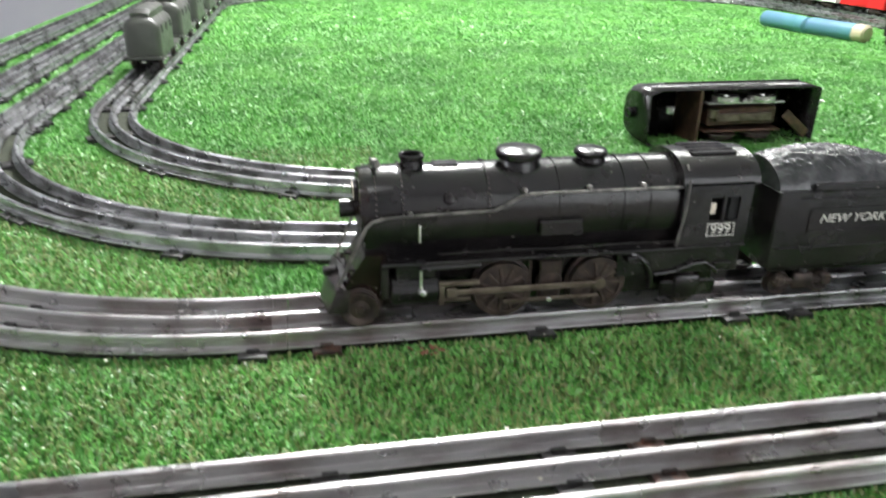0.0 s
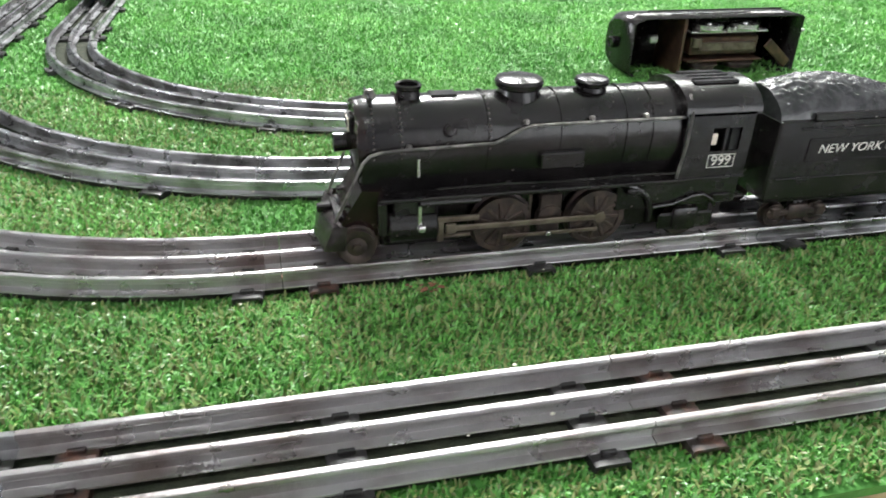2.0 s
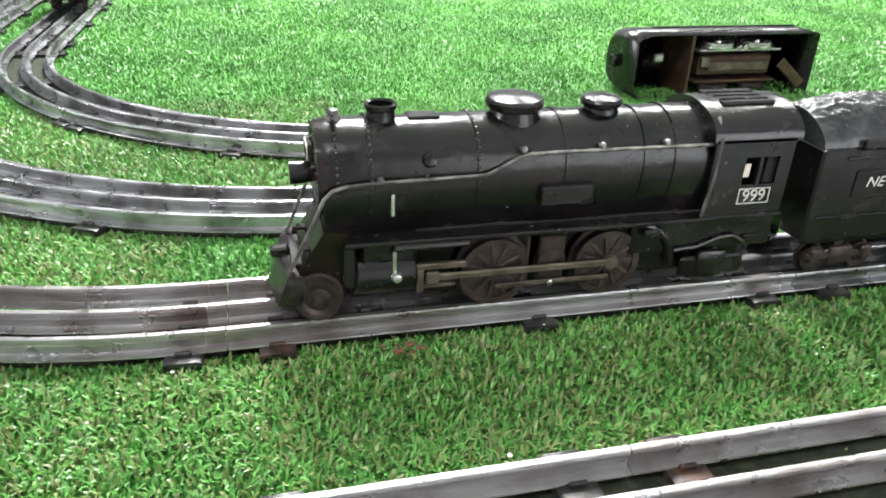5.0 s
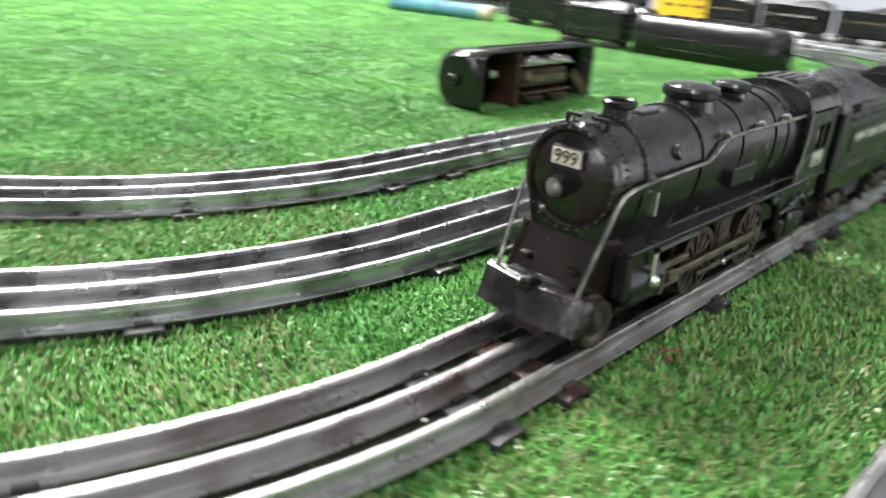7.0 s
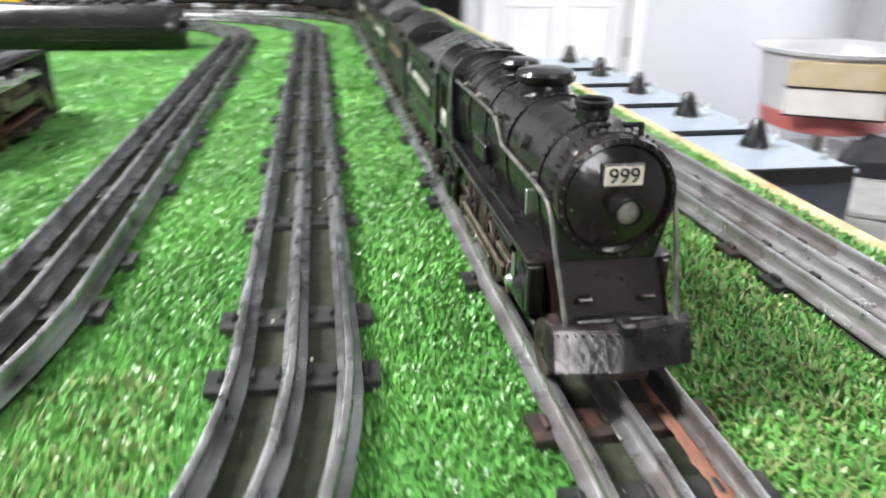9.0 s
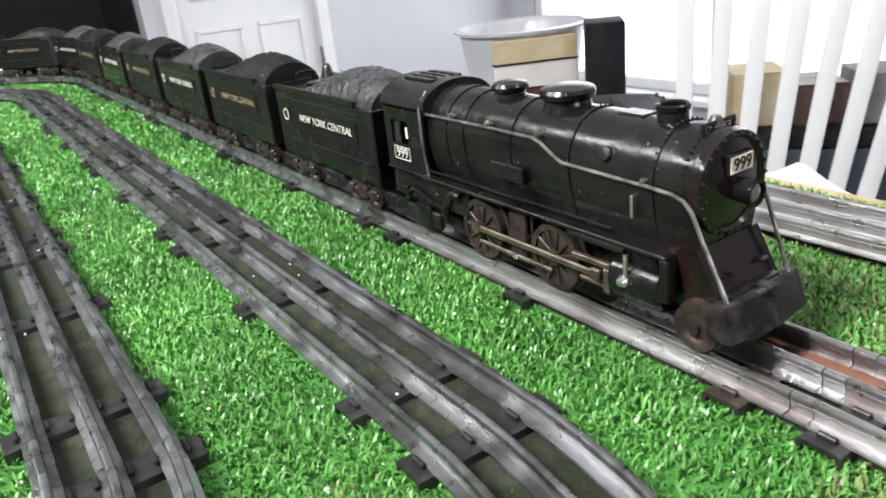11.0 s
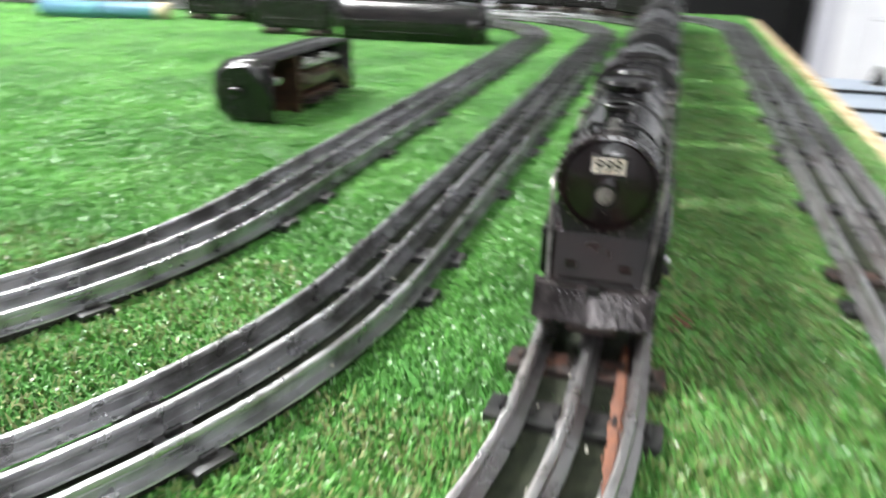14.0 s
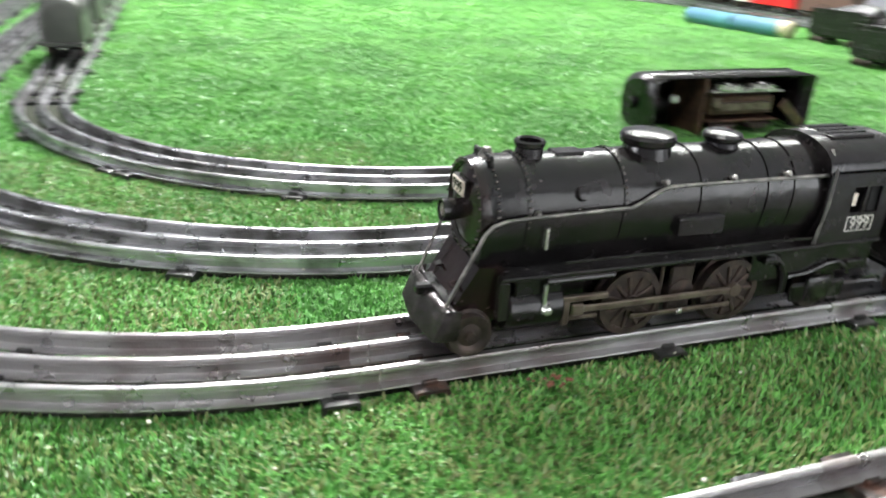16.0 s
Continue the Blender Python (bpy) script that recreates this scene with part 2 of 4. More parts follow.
tagged(new("backdrop_west", mesh_of(box(ROOM[0] - 0.32, ROOM[0] - 0.30, VY0 - 0.3, VY1 + 0.3, VS0 - 0.3, VS1 + 0.3), "backdrop_west", SUNLIT)), "bright overcast daylight outside the small window", "sky", kind="structure")
# dark doorway: a short passage behind the wall, its shade put in as near-black colour
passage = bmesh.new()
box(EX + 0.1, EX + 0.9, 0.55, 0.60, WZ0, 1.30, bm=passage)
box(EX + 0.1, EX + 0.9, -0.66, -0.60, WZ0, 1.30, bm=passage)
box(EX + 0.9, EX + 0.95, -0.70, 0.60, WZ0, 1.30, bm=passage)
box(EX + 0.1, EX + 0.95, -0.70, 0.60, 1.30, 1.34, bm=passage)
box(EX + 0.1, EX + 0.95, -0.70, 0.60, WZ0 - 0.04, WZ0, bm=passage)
tagged(new("passage", mesh_of(passage, "passage", DARK)), "passage behind an open doorway, its shade given by near-black colour", "passage", kind="structure")
door = thing("door_1", "closed white panelled door in a white frame", "door", kind="structure")
part("door_leaf", box(EX + 0.02, EX + 0.06, -1.37, -0.72, WZ0 + 0.01, 1.21, 0.003), WHITE, door, "", None)
for y0, y1 in ((-1.30, -1.08), (-1.01, -0.79)):
    for z0, z1 in ((-0.68, -0.10), (0.02, 0.62), (0.72, 1.12)):
        fr = bmesh.new()
        for a, b, c, d in ((y0, y1, z0, z0 + 0.02), (y0, y1, z1 - 0.02, z1), (y0, y0 + 0.02, z0 + 0.02, z1 - 0.02), (y1 - 0.02, y1, z0 + 0.02, z1 - 0.02)):
            box(EX + 0.010, EX + 0.0198, a, b, c, d, 0.003, bm=fr)
        part("panel_moulding", fr, WHITE, door, "", None)
for y0, y1, z0, z1 in ((-0.72, -0.66, WZ0, 1.27), (-1.43, -1.37, WZ0, 1.27), (-1.37, -0.72, 1.21, 1.27)):
    part("door_frame", box(EX - 0.02, EX + 0.08, y0, y1, z0, z1, 0.004), WHITE, door, "", None)
for z in (-0.30, 0.85):
    part("hinge", cyl((EX - 0.004, -1.366, z), (0, 0, 1), 0.008, 0.09, 10), RAIL, door, "dull steel hinge")

# ---- the tracks ----
RAIL_TOP, HALF, R = 0.0125, 0.0178, 0.3175
# each loop: near line, far line, left leg, right leg, corner radius, offset of its first joint
LOOPS = {"D": (-0.124, 2.04, -0.415, 1.55, 0.3175), "A": (0.0, 1.95, -0.335, 1.445, 0.3175),
         "B": (0.0945, 1.865, -0.264, 1.347, 0.3175), "C": (0.193, 1.780, -0.187, 1.25, 0.3000)}
# head tube, web, foot
RAIL_SECTION = [(-0.0042, 0.0046), (-0.0040, 0.0053), (-0.0006, 0.0058), (-0.0006, 0.0089), (-0.0014, 0.0096), (-0.0017, 0.0108), (-0.0012, 0.0120), (0, 0.0124)]
RAIL_SECTION = RAIL_SECTION + [(-a, b) for a, b in RAIL_SECTION[-2::-1]]


def rail_mesh(name, length, off, radius=0.0, angle=0.0, mat=None):
    """A rail that starts at the origin and goes along +x, or bends to the left."""
    n = 14 if radius else 1
    rings = []
    for i in range(n + 1):
        u = i / n
        if radius:
            a = angle * u
            rings.append([((radius - off - s) * math.sin(a), radius - (radius - off - s) * math.cos(a), z) for s, z in RAIL_SECTION])
        else:
            rings.append([(0.0002 + u * (length - 0.0004), off + s, z) for s, z in RAIL_SECTION])
    return mesh_of(loft(rings), name, mat or RAIL, 40)


def tie_mesh(mat):
    """A pressed steel tie: flat top, turned-down sides, clips round the three rails."""
    bm = bmesh.new()
    prof = [(-0.0070, 0.0002), (-0.0066, 0.0042), (-0.0054, 0.0048), (0.0054, 0.0048), (0.0066, 0.0042), (0.0070, 0.0002), (0.0058, 0.0002), (0.0050, 0.0034), (-0.0050, 0.0034), (-0.0058, 0.0002)]
    loft([[(x, y, z) for x, z in prof] for y in (-0.0275, 0.0275)], bm)
    for off in (-HALF, 0, HALF):
        for s in (-1, 1):
            box(-0.0030, 0.0030, off + s * 0.0050 - 0.0009, off + s * 0.0050 + 0.0009, 0.0044, 0.0066, 0.0004, 1, bm)
    return mesh_of(bm, "tie", mat, 30)


TIE_MESH, RUST_TIE_MESH = tie_mesh(TIE), tie_mesh(RUSTTIE)
MADE = {}


def track_section(rusty, length, radius=0.0, angle=0.0):
    key = (rusty, round(length, 4), round(radius, 4))
    if key not in MADE:
        bend = "curved" if radius else "straight"
        sec = thing("track_section", bend + (" three-rail tinplate track stained with brown rust" if rusty else " three-rail tinplate track with black ties"), "toy track", "track sections on the turf")
        for off in (-HALF, 0.0, HALF):
            r_ = new("rail", rail_mesh("rail", length, off, radius, angle, RUSTY if rusty else RAIL))
            r_.parent = sec
        for u in ((0.03, 0.5, 0.97) if radius else (0.0180 / length, 0.5, 1 - 0.0180 / length) if length > 0.1 else ()):
            t_ = new("tie", RUST_TIE_MESH if rusty and u < 0.2 else TIE_MESH)
            t_.parent = sec
            a = angle * u
            t_.matrix_basis = Matrix.Translation((radius * math.sin(a), radius - radius * math.cos(a), 0)) @ Matrix.Rotation(a, 4, "Z") if radius else Matrix.Translation((length * u, 0, 0))
            t_["label"] = "black stamped steel tie"
        MADE[key] = sec
        return sec
    return None


def lay(at, length, radius=0.0, angle=0.0, rusty=False):
    sec = track_section(rusty, length, radius, angle)
    if sec is None:
        sec = copy_thing(MADE[(rusty, round(length, 4), round(radius, 4))], at)
    else:
        sec.matrix_basis = at
    return sec


def loop_corners(name):
    y0, y1, x0, x1, r = LOOPS[name]
    return [(x0 + r, y0, 0, x1 - x0 - 2 * r), (x1, y0 + r, 90, y1 - y0 - 2 * r), (x1 - r, y1, 180, x1 - x0 - 2 * r), (x0, y1 - r, 270, y1 - y0 - 2 * r)]


def on_loop(name, s):
    """Pose on a loop, s metres from the start of its near straight, counted along +x."""
    r = LOOPS[name][4]
    for x, y, rot, length in loop_corners(name):
        m = pose(x, y, 0, 0, 0, rot)
        if s <= length:
            return m @ Matrix.Translation((s, 0, 0))
        s -= length
        m = m @ Matrix.Translation((length, 0, 0))
        if s <= r * math.pi / 2:
            a = s / r
            return m @ Matrix.Translation((r * math.sin(a), r - r * math.cos(a), 0)) @ Matrix.Rotation(a, 4, "Z")
        s -= r * math.pi / 2
    return on_loop(name, s)


SECTION = 0.243
FIRST_JOINT = {"A": 0.0075, "B": 0.0165, "C": 0.022, "D": 0.206}
for name in LOOPS:
    r = LOOPS[name][4]
    for x, y, rot, length in loop_corners(name):
        m = pose(x, y, 0, 0, 0, rot)
        cuts = [0.0]
        if rot == 0:
            cuts.append(FIRST_JOINT[name])
        while cuts[-1] + SECTION * 1.05 < length:
            cuts.append(cuts[-1] + SECTION)
        cuts.append(length)
        for k, (a, b) in enumerate(zip(cuts, cuts[1:])):
            lay(m @ Matrix.Translation((a, 0, 0)), b - a, rusty=(rot == 0 and k < 2 and name in "AD"))
        m = m @ Matrix.Translation((length, 0, 0))
        for k in range(2):
            a = k * math.pi / 4
            lay(m @ Matrix.Translation((r * math.sin(a), r - r * math.cos(a), 0)) @ Matrix.Rotation(a, 4, "Z"), r * math.pi / 4, r, math.pi / 4, rusty=(rot == 270 and name == "A"))


# trodden strip of turf between the outer rails of each loop, rail shade painted in
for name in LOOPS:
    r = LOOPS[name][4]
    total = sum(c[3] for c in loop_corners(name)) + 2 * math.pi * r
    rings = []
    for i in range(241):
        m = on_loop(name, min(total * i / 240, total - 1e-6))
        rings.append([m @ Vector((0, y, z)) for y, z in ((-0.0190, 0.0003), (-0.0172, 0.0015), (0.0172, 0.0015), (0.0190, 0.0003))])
    tagged(new("track_bed", mesh_of(loft(rings, cap=False, closed=False), "track_bed", MATTED_SHADED, 40)), "matted dirty turf flattened under the rails, coloured darker for their shade", "track bed", kind="structure")


# ---- turf blades ----
def near_track(px, py, margin):
    """Distance mask: which points lie between the outer rails of any loop."""
    hit = np.zeros(len(px), bool)
    for y0, y1, x0, x1, r in LOOPS.values():
        cx, cy, hx, hy = (x0 + x1) / 2, (y0 + y1) / 2, (x1 - x0) / 2 - r, (y1 - y0) / 2 - r
        qx, qy = np.abs(px - cx) - hx, np.abs(py - cy) - hy
        d = np.hypot(np.maximum(qx, 0), np.maximum(qy, 0)) + np.minimum(np.maximum(qx, qy), 0) - r
        hit |= np.abs(d) < margin
    return hit


def turf(name, zones, seed, mat=None, words="bright green artificial turf blades"):
    rng = np.random.default_rng(seed)
    vs, fs, base = [], [], 0
    for x0, x1, y0, y1, count, length, width in zones:
        px, py = rng.uniform(x0, x1, count), rng.uniform(y0, y1, count)
        tuft = 0.5 + 0.5 * np.sin(px * 61 + 3 * np.sin(py * 47)) * np.sin(py * 71 + 2 * np.sin(px * 53))
        on = near_track(px, py, 0.021)
        keep = ~on | (rng.random(count) < 0.05)
        px, py, tuft, on = px[keep], py[keep], tuft[keep], on[keep]
        n = len(px)
        ang, lean = rng.uniform(0, math.tau, n), rng.uniform(0.35, 1.25, n)
        beside = near_track(px, py, 0.031)
        ln = length * rng.uniform(0.6, 1.25, n) * (0.92 + 0.16 * tuft) * np.where(on, 0.45, np.where(beside, 0.72, 1.0))
        w = width * rng.uniform(0.7, 1.3, n)
        dx, dy = np.cos(ang), np.sin(ang)
        sx, sy = -dy * w / 2, dx * w / 2
        h1, o1 = ln * 0.55 * np.cos(lean * 0.6), ln * 0.55 * np.sin(lean * 0.6)
        h2, o2 = h1 + ln * 0.45 * np.cos(lean * 1.5), o1 + ln * 0.45 * np.sin(lean * 1.5)
        h2 = np.maximum(h2, 0.0006)
        P = np.empty((n, 5, 3))
        for k, (o, h, f) in enumerate(((0, -0.0005, 1), (0, -0.0005, -1), (o1, h1, -0.9), (o1, h1, 0.9), (o2, h2, 0))):
            P[:, k, 0], P[:, k, 1], P[:, k, 2] = px + dx * o + sx * f, py + dy * o + sy * f, h
        vs.append(P.reshape(-1, 3))
        i = base + 5 * np.arange(n)
        fs.append(np.stack((i, i + 1, i + 2, i, i + 2, i + 3, i + 3, i + 2, i + 4), 1).reshape(-1, 3))
        base += 5 * n
    V, F = np.concatenate(vs), np.concatenate(fs)
    me = bpy.data.meshes.new(name)
    me.vertices.add(len(V)), me.loops.add(F.size), me.polygons.add(len(F))
    me.vertices.foreach_set("co", V.ravel().astype(np.float32))
    me.loops.foreach_set("vertex_index", F.ravel().astype(np.int32))
    me.polygons.foreach_set("loop_start", np.arange(0, F.size, 3, dtype=np.int32))
    me.update(calc_edges=True)
    me.materials.append(mat or BLADE)
    return tagged(new(name, me), words, "artificial turf", kind="stuff")


turf("turf", [(-0.24, 0.46, -0.172, 0.32, 170000, 0.0048, 0.0010), (-0.47, 0.95, 0.30, 0.95, 210000, 0.0050, 0.0012),
              (0.46, 1.65, -0.172, 0.30, 90000, 0.0054, 0.0014), (-0.47, -0.24, -0.172, 0.32, 26000, 0.0054, 0.0014),
              (0.95, 1.65, 0.30, 2.12, 90000, 0.0054, 0.0018), (-0.47, 0.95, 0.95, 2.12, 120000, 0.0054, 0.0017)], 5)
# extra dull olive blades mixed in towards the front edge and left end of the mat
turf("olive_turf", [(-0.24, 0.46, -0.172, 0.012, 26000, 0.0052, 0.0012), (0.46, 1.2, -0.172, -0.02, 7000, 0.0056, 0.0015),
                   (-0.30, -0.03, 0.0, 0.13, 7000, 0.0052, 0.0012), (-0.24, 0.06, 0.13, 0.32, 9000, 0.0052, 0.0012), (-0.47, -0.24, -0.172, 0.2, 6000, 0.0056, 0.0015)], 9, OLIVE, "dull olive artificial turf blades")


# ---- toy train materials ----
BLACK = material("black_enamel", (0.0066, 0.0058, 0.0064), 0.16, 0.0, (0.016, 0.0130, 0.0130), 50, 5, 0.34, 140, rough2=0.30, spec=0.5, chips=(0.20, 0.185, 0.175))
BOXBLACK = material("black_tin_enamel", (0.0065, 0.0060, 0.0060), 0.30, 0.0, (0.014, 0.012, 0.011), 40, 5, 0.2, 120, rough2=0.42, spec=0.4)
SCUFFED = material("scuffed_bumper_enamel", (0.026, 0.021, 0.021), 0.13, 0.5, (0.10, 0.085, 0.085), 150, 5, 0.25, 400, (0.45, 0.78), rough2=0.22)
BROWNBLACK = material("brown_black_enamel", (0.009, 0.0052, 0.0052), 0.11, 0.0, (0.024, 0.012, 0.011), 60, 5, 0.35, 160, rough2=0.22, spec=0.5, chips=(0.20, 0.17, 0.15))
COAL = material("cast_coal", (0.030, 0.030, 0.032), 0.24, 0.0, (0.070, 0.070, 0.074), 120, 4, 0.3, 500)
WHEEL = material("rust_brown_wheel", (0.036, 0.027, 0.025), 0.45, 0.5, (0.085, 0.060, 0.050), 160, 4, 0.2, 700)
ROD = material("tarnished_brass_rod", (0.20, 0.165, 0.13), 0.4, 0.7, (0.10, 0.075, 0.06), 120, 4)
STEEL = material("bright_steel", (0.75, 0.74, 0.72), 0.25, 0.9, (0.55, 0.54, 0.52), 90, 3)
WORN = material("rubbed_enamel", (0.010, 0.009, 0.009), 0.25, 0.1, (0.13, 0.115, 0.105), 240, 4, mix=(0.45, 0.6))
WIRE = material("worn_handrail_wire", (0.10, 0.095, 0.09), 0.35, 0.6, (0.30, 0.28, 0.26), 160, 4)
PLATE = material("cream_number_plate", (0.78, 0.70, 0.60), 0.5, 0.0, (0.66, 0.56, 0.46), 200, 3)
LETTER = material("cream_white_lettering", (0.72, 0.70, 0.64), 0.5, 0.0, (0.60, 0.58, 0.52), 400, 3)
GLASS = material("old_lens", (0.24, 0.21, 0.19), 0.10, 0.0, (0.12, 0.10, 0.09), 300, 3, coat=0.6)
GREY = material("grey_olive_enamel", (0.055, 0.056, 0.050), 0.34, 0.0, (0.074, 0.074, 0.066), 40, 4, 0.08, 500, rough2=0.5)
BLUE = material("faded_blue_tin", (0.075, 0.14, 0.24), 0.45, 0.0, (0.07, 0.20, 0.24), 14, 4, 0.1, 300)
TAN = material("bare_tan_end", (0.40, 0.34, 0.22), 0.6, 0.0, (0.48, 0.42, 0.30), 60, 4)
YELLOW = material("yellow_car_enamel", (0.72, 0.45, 0.02), 0.4, 0.0, (0.62, 0.38, 0.02), 60, 4)
RED = material("red_car_enamel", (0.62, 0.02, 0.02), 0.4, 0.0, (0.52, 0.02, 0.02), 60, 4)
CREAM = material("white_car_enamel", (0.78, 0.77, 0.74), 0.45, 0.0, (0.70, 0.69, 0.66), 60, 4)
BROWN = material("brown_car_enamel", (0.10, 0.055, 0.045), 0.5, 0.0, (0.13, 0.075, 0.06), 60, 4)
INSIDE = material("oily_brown_motor", (0.06, 0.035, 0.025), 0.35, 0.3, (0.13, 0.07, 0.045), 110, 5, 0.3, 600)


def wording(text, size, at, parent, mat, name="lettering", label="", squeeze=1.0, slant=0.0):
    """Flat raised letters with the built-in font, centred at the pose."""
    cu = bpy.data.curves.new(name, "FONT")
    cu.shear = slant
    cu.body, cu.size, cu.align_x, cu.align_y, cu.extrude = text, size, "CENTER", "CENTER", 0.00012
    tmp = bpy.data.objects.new("tmp", cu)
    me = bpy.data.meshes.new_from_object(tmp)
    bpy.data.objects.remove(tmp)
    me.materials.append(mat)
    ob = new(name, me)
    ob.parent = parent
    ob.matrix_basis = at @ Matrix.Diagonal((squeeze, 1, 1, 1))
    if label:
        ob["label"] = label
    return ob


def spoked(p, r, w, spokes, parent):
    """A driving wheel with its axle along y: tyre and web in one turning, spokes as pieces of their own."""
    x, y, z = p
    s = 1 if y > 0 else -1
    bm = lathe([(0, -0.0006), (r * 0.24, -0.0006), (r * 0.24, w * 0.20), (r * 0.82, w * 0.20), (r * 0.82, 0), (r, 0), (r, w * 0.7), (r * 1.10, w * 0.75), (r * 1.10, w), (0, w)], p, (0, -s, 0), 28)
    wheel = part("driving_wheel", bm, WHEEL, parent, "brown spoked driving wheel")
    me = mesh_of(box(r * 0.20, r * 0.86, -w * 0.30, w * 0.30, -r * 0.055, r * 0.055, r * 0.02), "spoke", WHEEL)
    for k in range(spokes):
        ob = new("spoke", me)
        ob.parent = wheel
        ob.matrix_basis = Matrix.Translation((x, y - s * w * 0.33, z)) @ Matrix.Rotation(k * math.tau / spokes, 4, "Y")
    return wheel


def plain_wheel(p, r, w, bm=None):
    x, y, z = p
    s = 1 if y > 0 else -1
    return lathe([(0, -0.0008), (r * 0.22, -0.0008), (r * 0.25, 0.0006), (r * 0.55, 0.0010), (r * 0.72, 0.0), (r, 0.0), (r, w * 0.7), (r * 1.14, w * 0.75), (r * 1.12, w), (0, w)], (x, y, z), (0, -s, 0), 22, bm or bmesh.new())


def arch(x, half, z0, zc, r, n=14, rise=1.0):
    """Inverted-U section at x: straight sides up from z0, round top of radius r centred at zc."""
    pts = [(x, -half, z0)]
    for k in range(n + 1):
        a = math.pi * k / n
        pts.append((x, -half * math.cos(a), zc + r * rise * math.sin(a)))
    pts.append((x, half, z0))
    return pts


RT = RAIL_TOP


def cab_sheet(s):
    """One cab side sheet with two window openings cut through it."""
    xs, zs = (0.1775, 0.1920, 0.1985, 0.2000, 0.2072, 0.2130), (0.0430, 0.0575, 0.0690, 0.0765)
    bm = bmesh.new()
    v = {(i, k): bm.verts.new((x, s * 0.0206 - 0.0007, z)) for i, x in enumerate(xs) for k, z in enumerate(zs)}
    faces = [bm.faces.new((v[i, k], v[i + 1, k], v[i + 1, k + 1], v[i, k + 1])) for i in range(5) for k in range(3) if not (k == 1 and i in (1, 3))]
    grown = bmesh.ops.extrude_face_region(bm, geom=faces, use_keep_orig=True)
    bmesh.ops.translate(bm, verts=[g for g in grown["geom"] if isinstance(g, bmesh.types.BMVert)], vec=(0, 0.0014, 0))
    bmesh.ops.recalc_face_normals(bm, faces=bm.faces)
    return bm


def steam_engine():
    """Die-cast toy steam engine, nose at x = 0, running towards -x."""
    e = thing("steam_locomotive", "black die-cast toy steam locomotive with brown spoked wheels, number 999", "toy locomotive")
    R0, ZC = 0.0178, 0.0666
    # boiler casting: round barrel drawn in towards the running board
    def barrel(x, h, z0=0.0445):
        low = [(x, h * (1 - 0.24 * (t / 6) ** 2), ZC + (z0 - ZC) * t / 6) for t in range(6, 0, -1)]
        top = [(x, -h * math.cos(math.pi * k / 16), ZC + h * math.sin(math.pi * k / 16)) for k in range(17)]
        return [(a, -b, c) for a, b, c in low] + top + low[::-1]

    def rivet(points, parent, mat, radius=0.00062):
        ball = bmesh.new()
        bmesh.ops.create_icosphere(ball, subdivisions=1, radius=radius)
        me = mesh_of(ball, "rivet", mat, 60)
        for p in points:
            ob = new("rivet", me)
            ob.parent = parent
            ob.matrix_basis = Matrix.Translation(p)

    bm = bmesh.new()
    loft([barrel(x, h) for x, h in ((0.0275, R0 * 0.97), (0.030, R0), (0.046, R0), (0.150, R0 * 1.03), (0.182, R0 * 1.06))], bm)
    boiler = part("boiler", bm, BLACK, e)
    for x, h in ((0.0445, R0), (0.084, R0 * 1.015), (0.118, R0 * 1.02), (0.150, R0 * 1.03), (0.163, R0 * 1.04)):
        part("boiler_band", loft([barrel(x - 0.0008, h + 0.0005, 0.0450), barrel(x + 0.0008, h + 0.0005, 0.0450)]), BLACK, boiler)
    # smokebox front with its bolt ring
    bm = lathe([(0, 0.0034), (0.006, 0.0032), (0.0120, 0.0018), (0.0150, 0.0008), (0.0160, 0.0020), (0.0176, 0.0016), (0.0180, -0.0014), (0.0176, -0.004), (0, -0.004)], (0.0275, 0, ZC - 0.0006), (-1, 0, 0), 36)
    front = part("smokebox_front", bm, BROWNBLACK, e, "glossy black smokebox front ringed with bolts")
    rivet([(0.0256, 0.0169 * math.cos(k * math.tau / 26), ZC - 0.0006 + 0.0169 * math.sin(k * math.tau / 26)) for k in range(26)], front, WORN, 0.00068)
    for x in (0.0325, 0.0445, 0.0840):
        rivet([(x, -(R0 + 0.0005) * math.cos(u), ZC + (R0 + 0.0005) * math.sin(u)) for u in [k / 28 * (math.pi + 0.8) - 0.4 for k in range(29)]], boiler, WORN)
    # headlamp, number plate, bell
    bm = lathe([(0, -0.001), (0.0036, -0.001), (0.0042, 0.004), (0.0044, 0.0092), (0.0036, 0.0092), (0.0034, 0.0080), (0, 0.0080)], (0.0262, 0, 0.0645), (-1, 0, 0), 20)
    lamp = part("headlamp", bm, BLACK, e)
    part("lens", lathe([(0, 0.0006), (0.002, 0.0004), (0.0033, -0.0006), (0, -0.0006)], (0.0176, 0, 0.0645), (-1, 0, 0), 16), GLASS, lamp, "milky headlamp lens")
    bm = box(0.0235, 0.0262, -0.0062, 0.0062, 0.0702, 0.0768, 0.0003)
    npl = part("number_plate", bm, BLACK, e)
    part("plate_face", box(0.0231, 0.02345, -0.0056, 0.0056, 0.0708, 0.0762), PLATE, npl, "cream number plate face", None)
    wording("999", 0.0062, pose(0.0229, 0, 0.0734, 90, 0, -90), npl, BLACK, "lettering", "black painted number")
    bm = lathe([(0, 0.0040), (0.0016, 0.0037), (0.0022, 0.0024), (0.0030, 0.0008), (0.0034, 0), (0, 0)], (0.0335, 0, 0.0838), (0, 0, 1), 14)
    part("bell", bm, WIRE, e, "small worn metal bell")
    bm = cyl((0.0325, 0, 0.0856), (0, 1, 0), 0.0008, 0.016, 8)
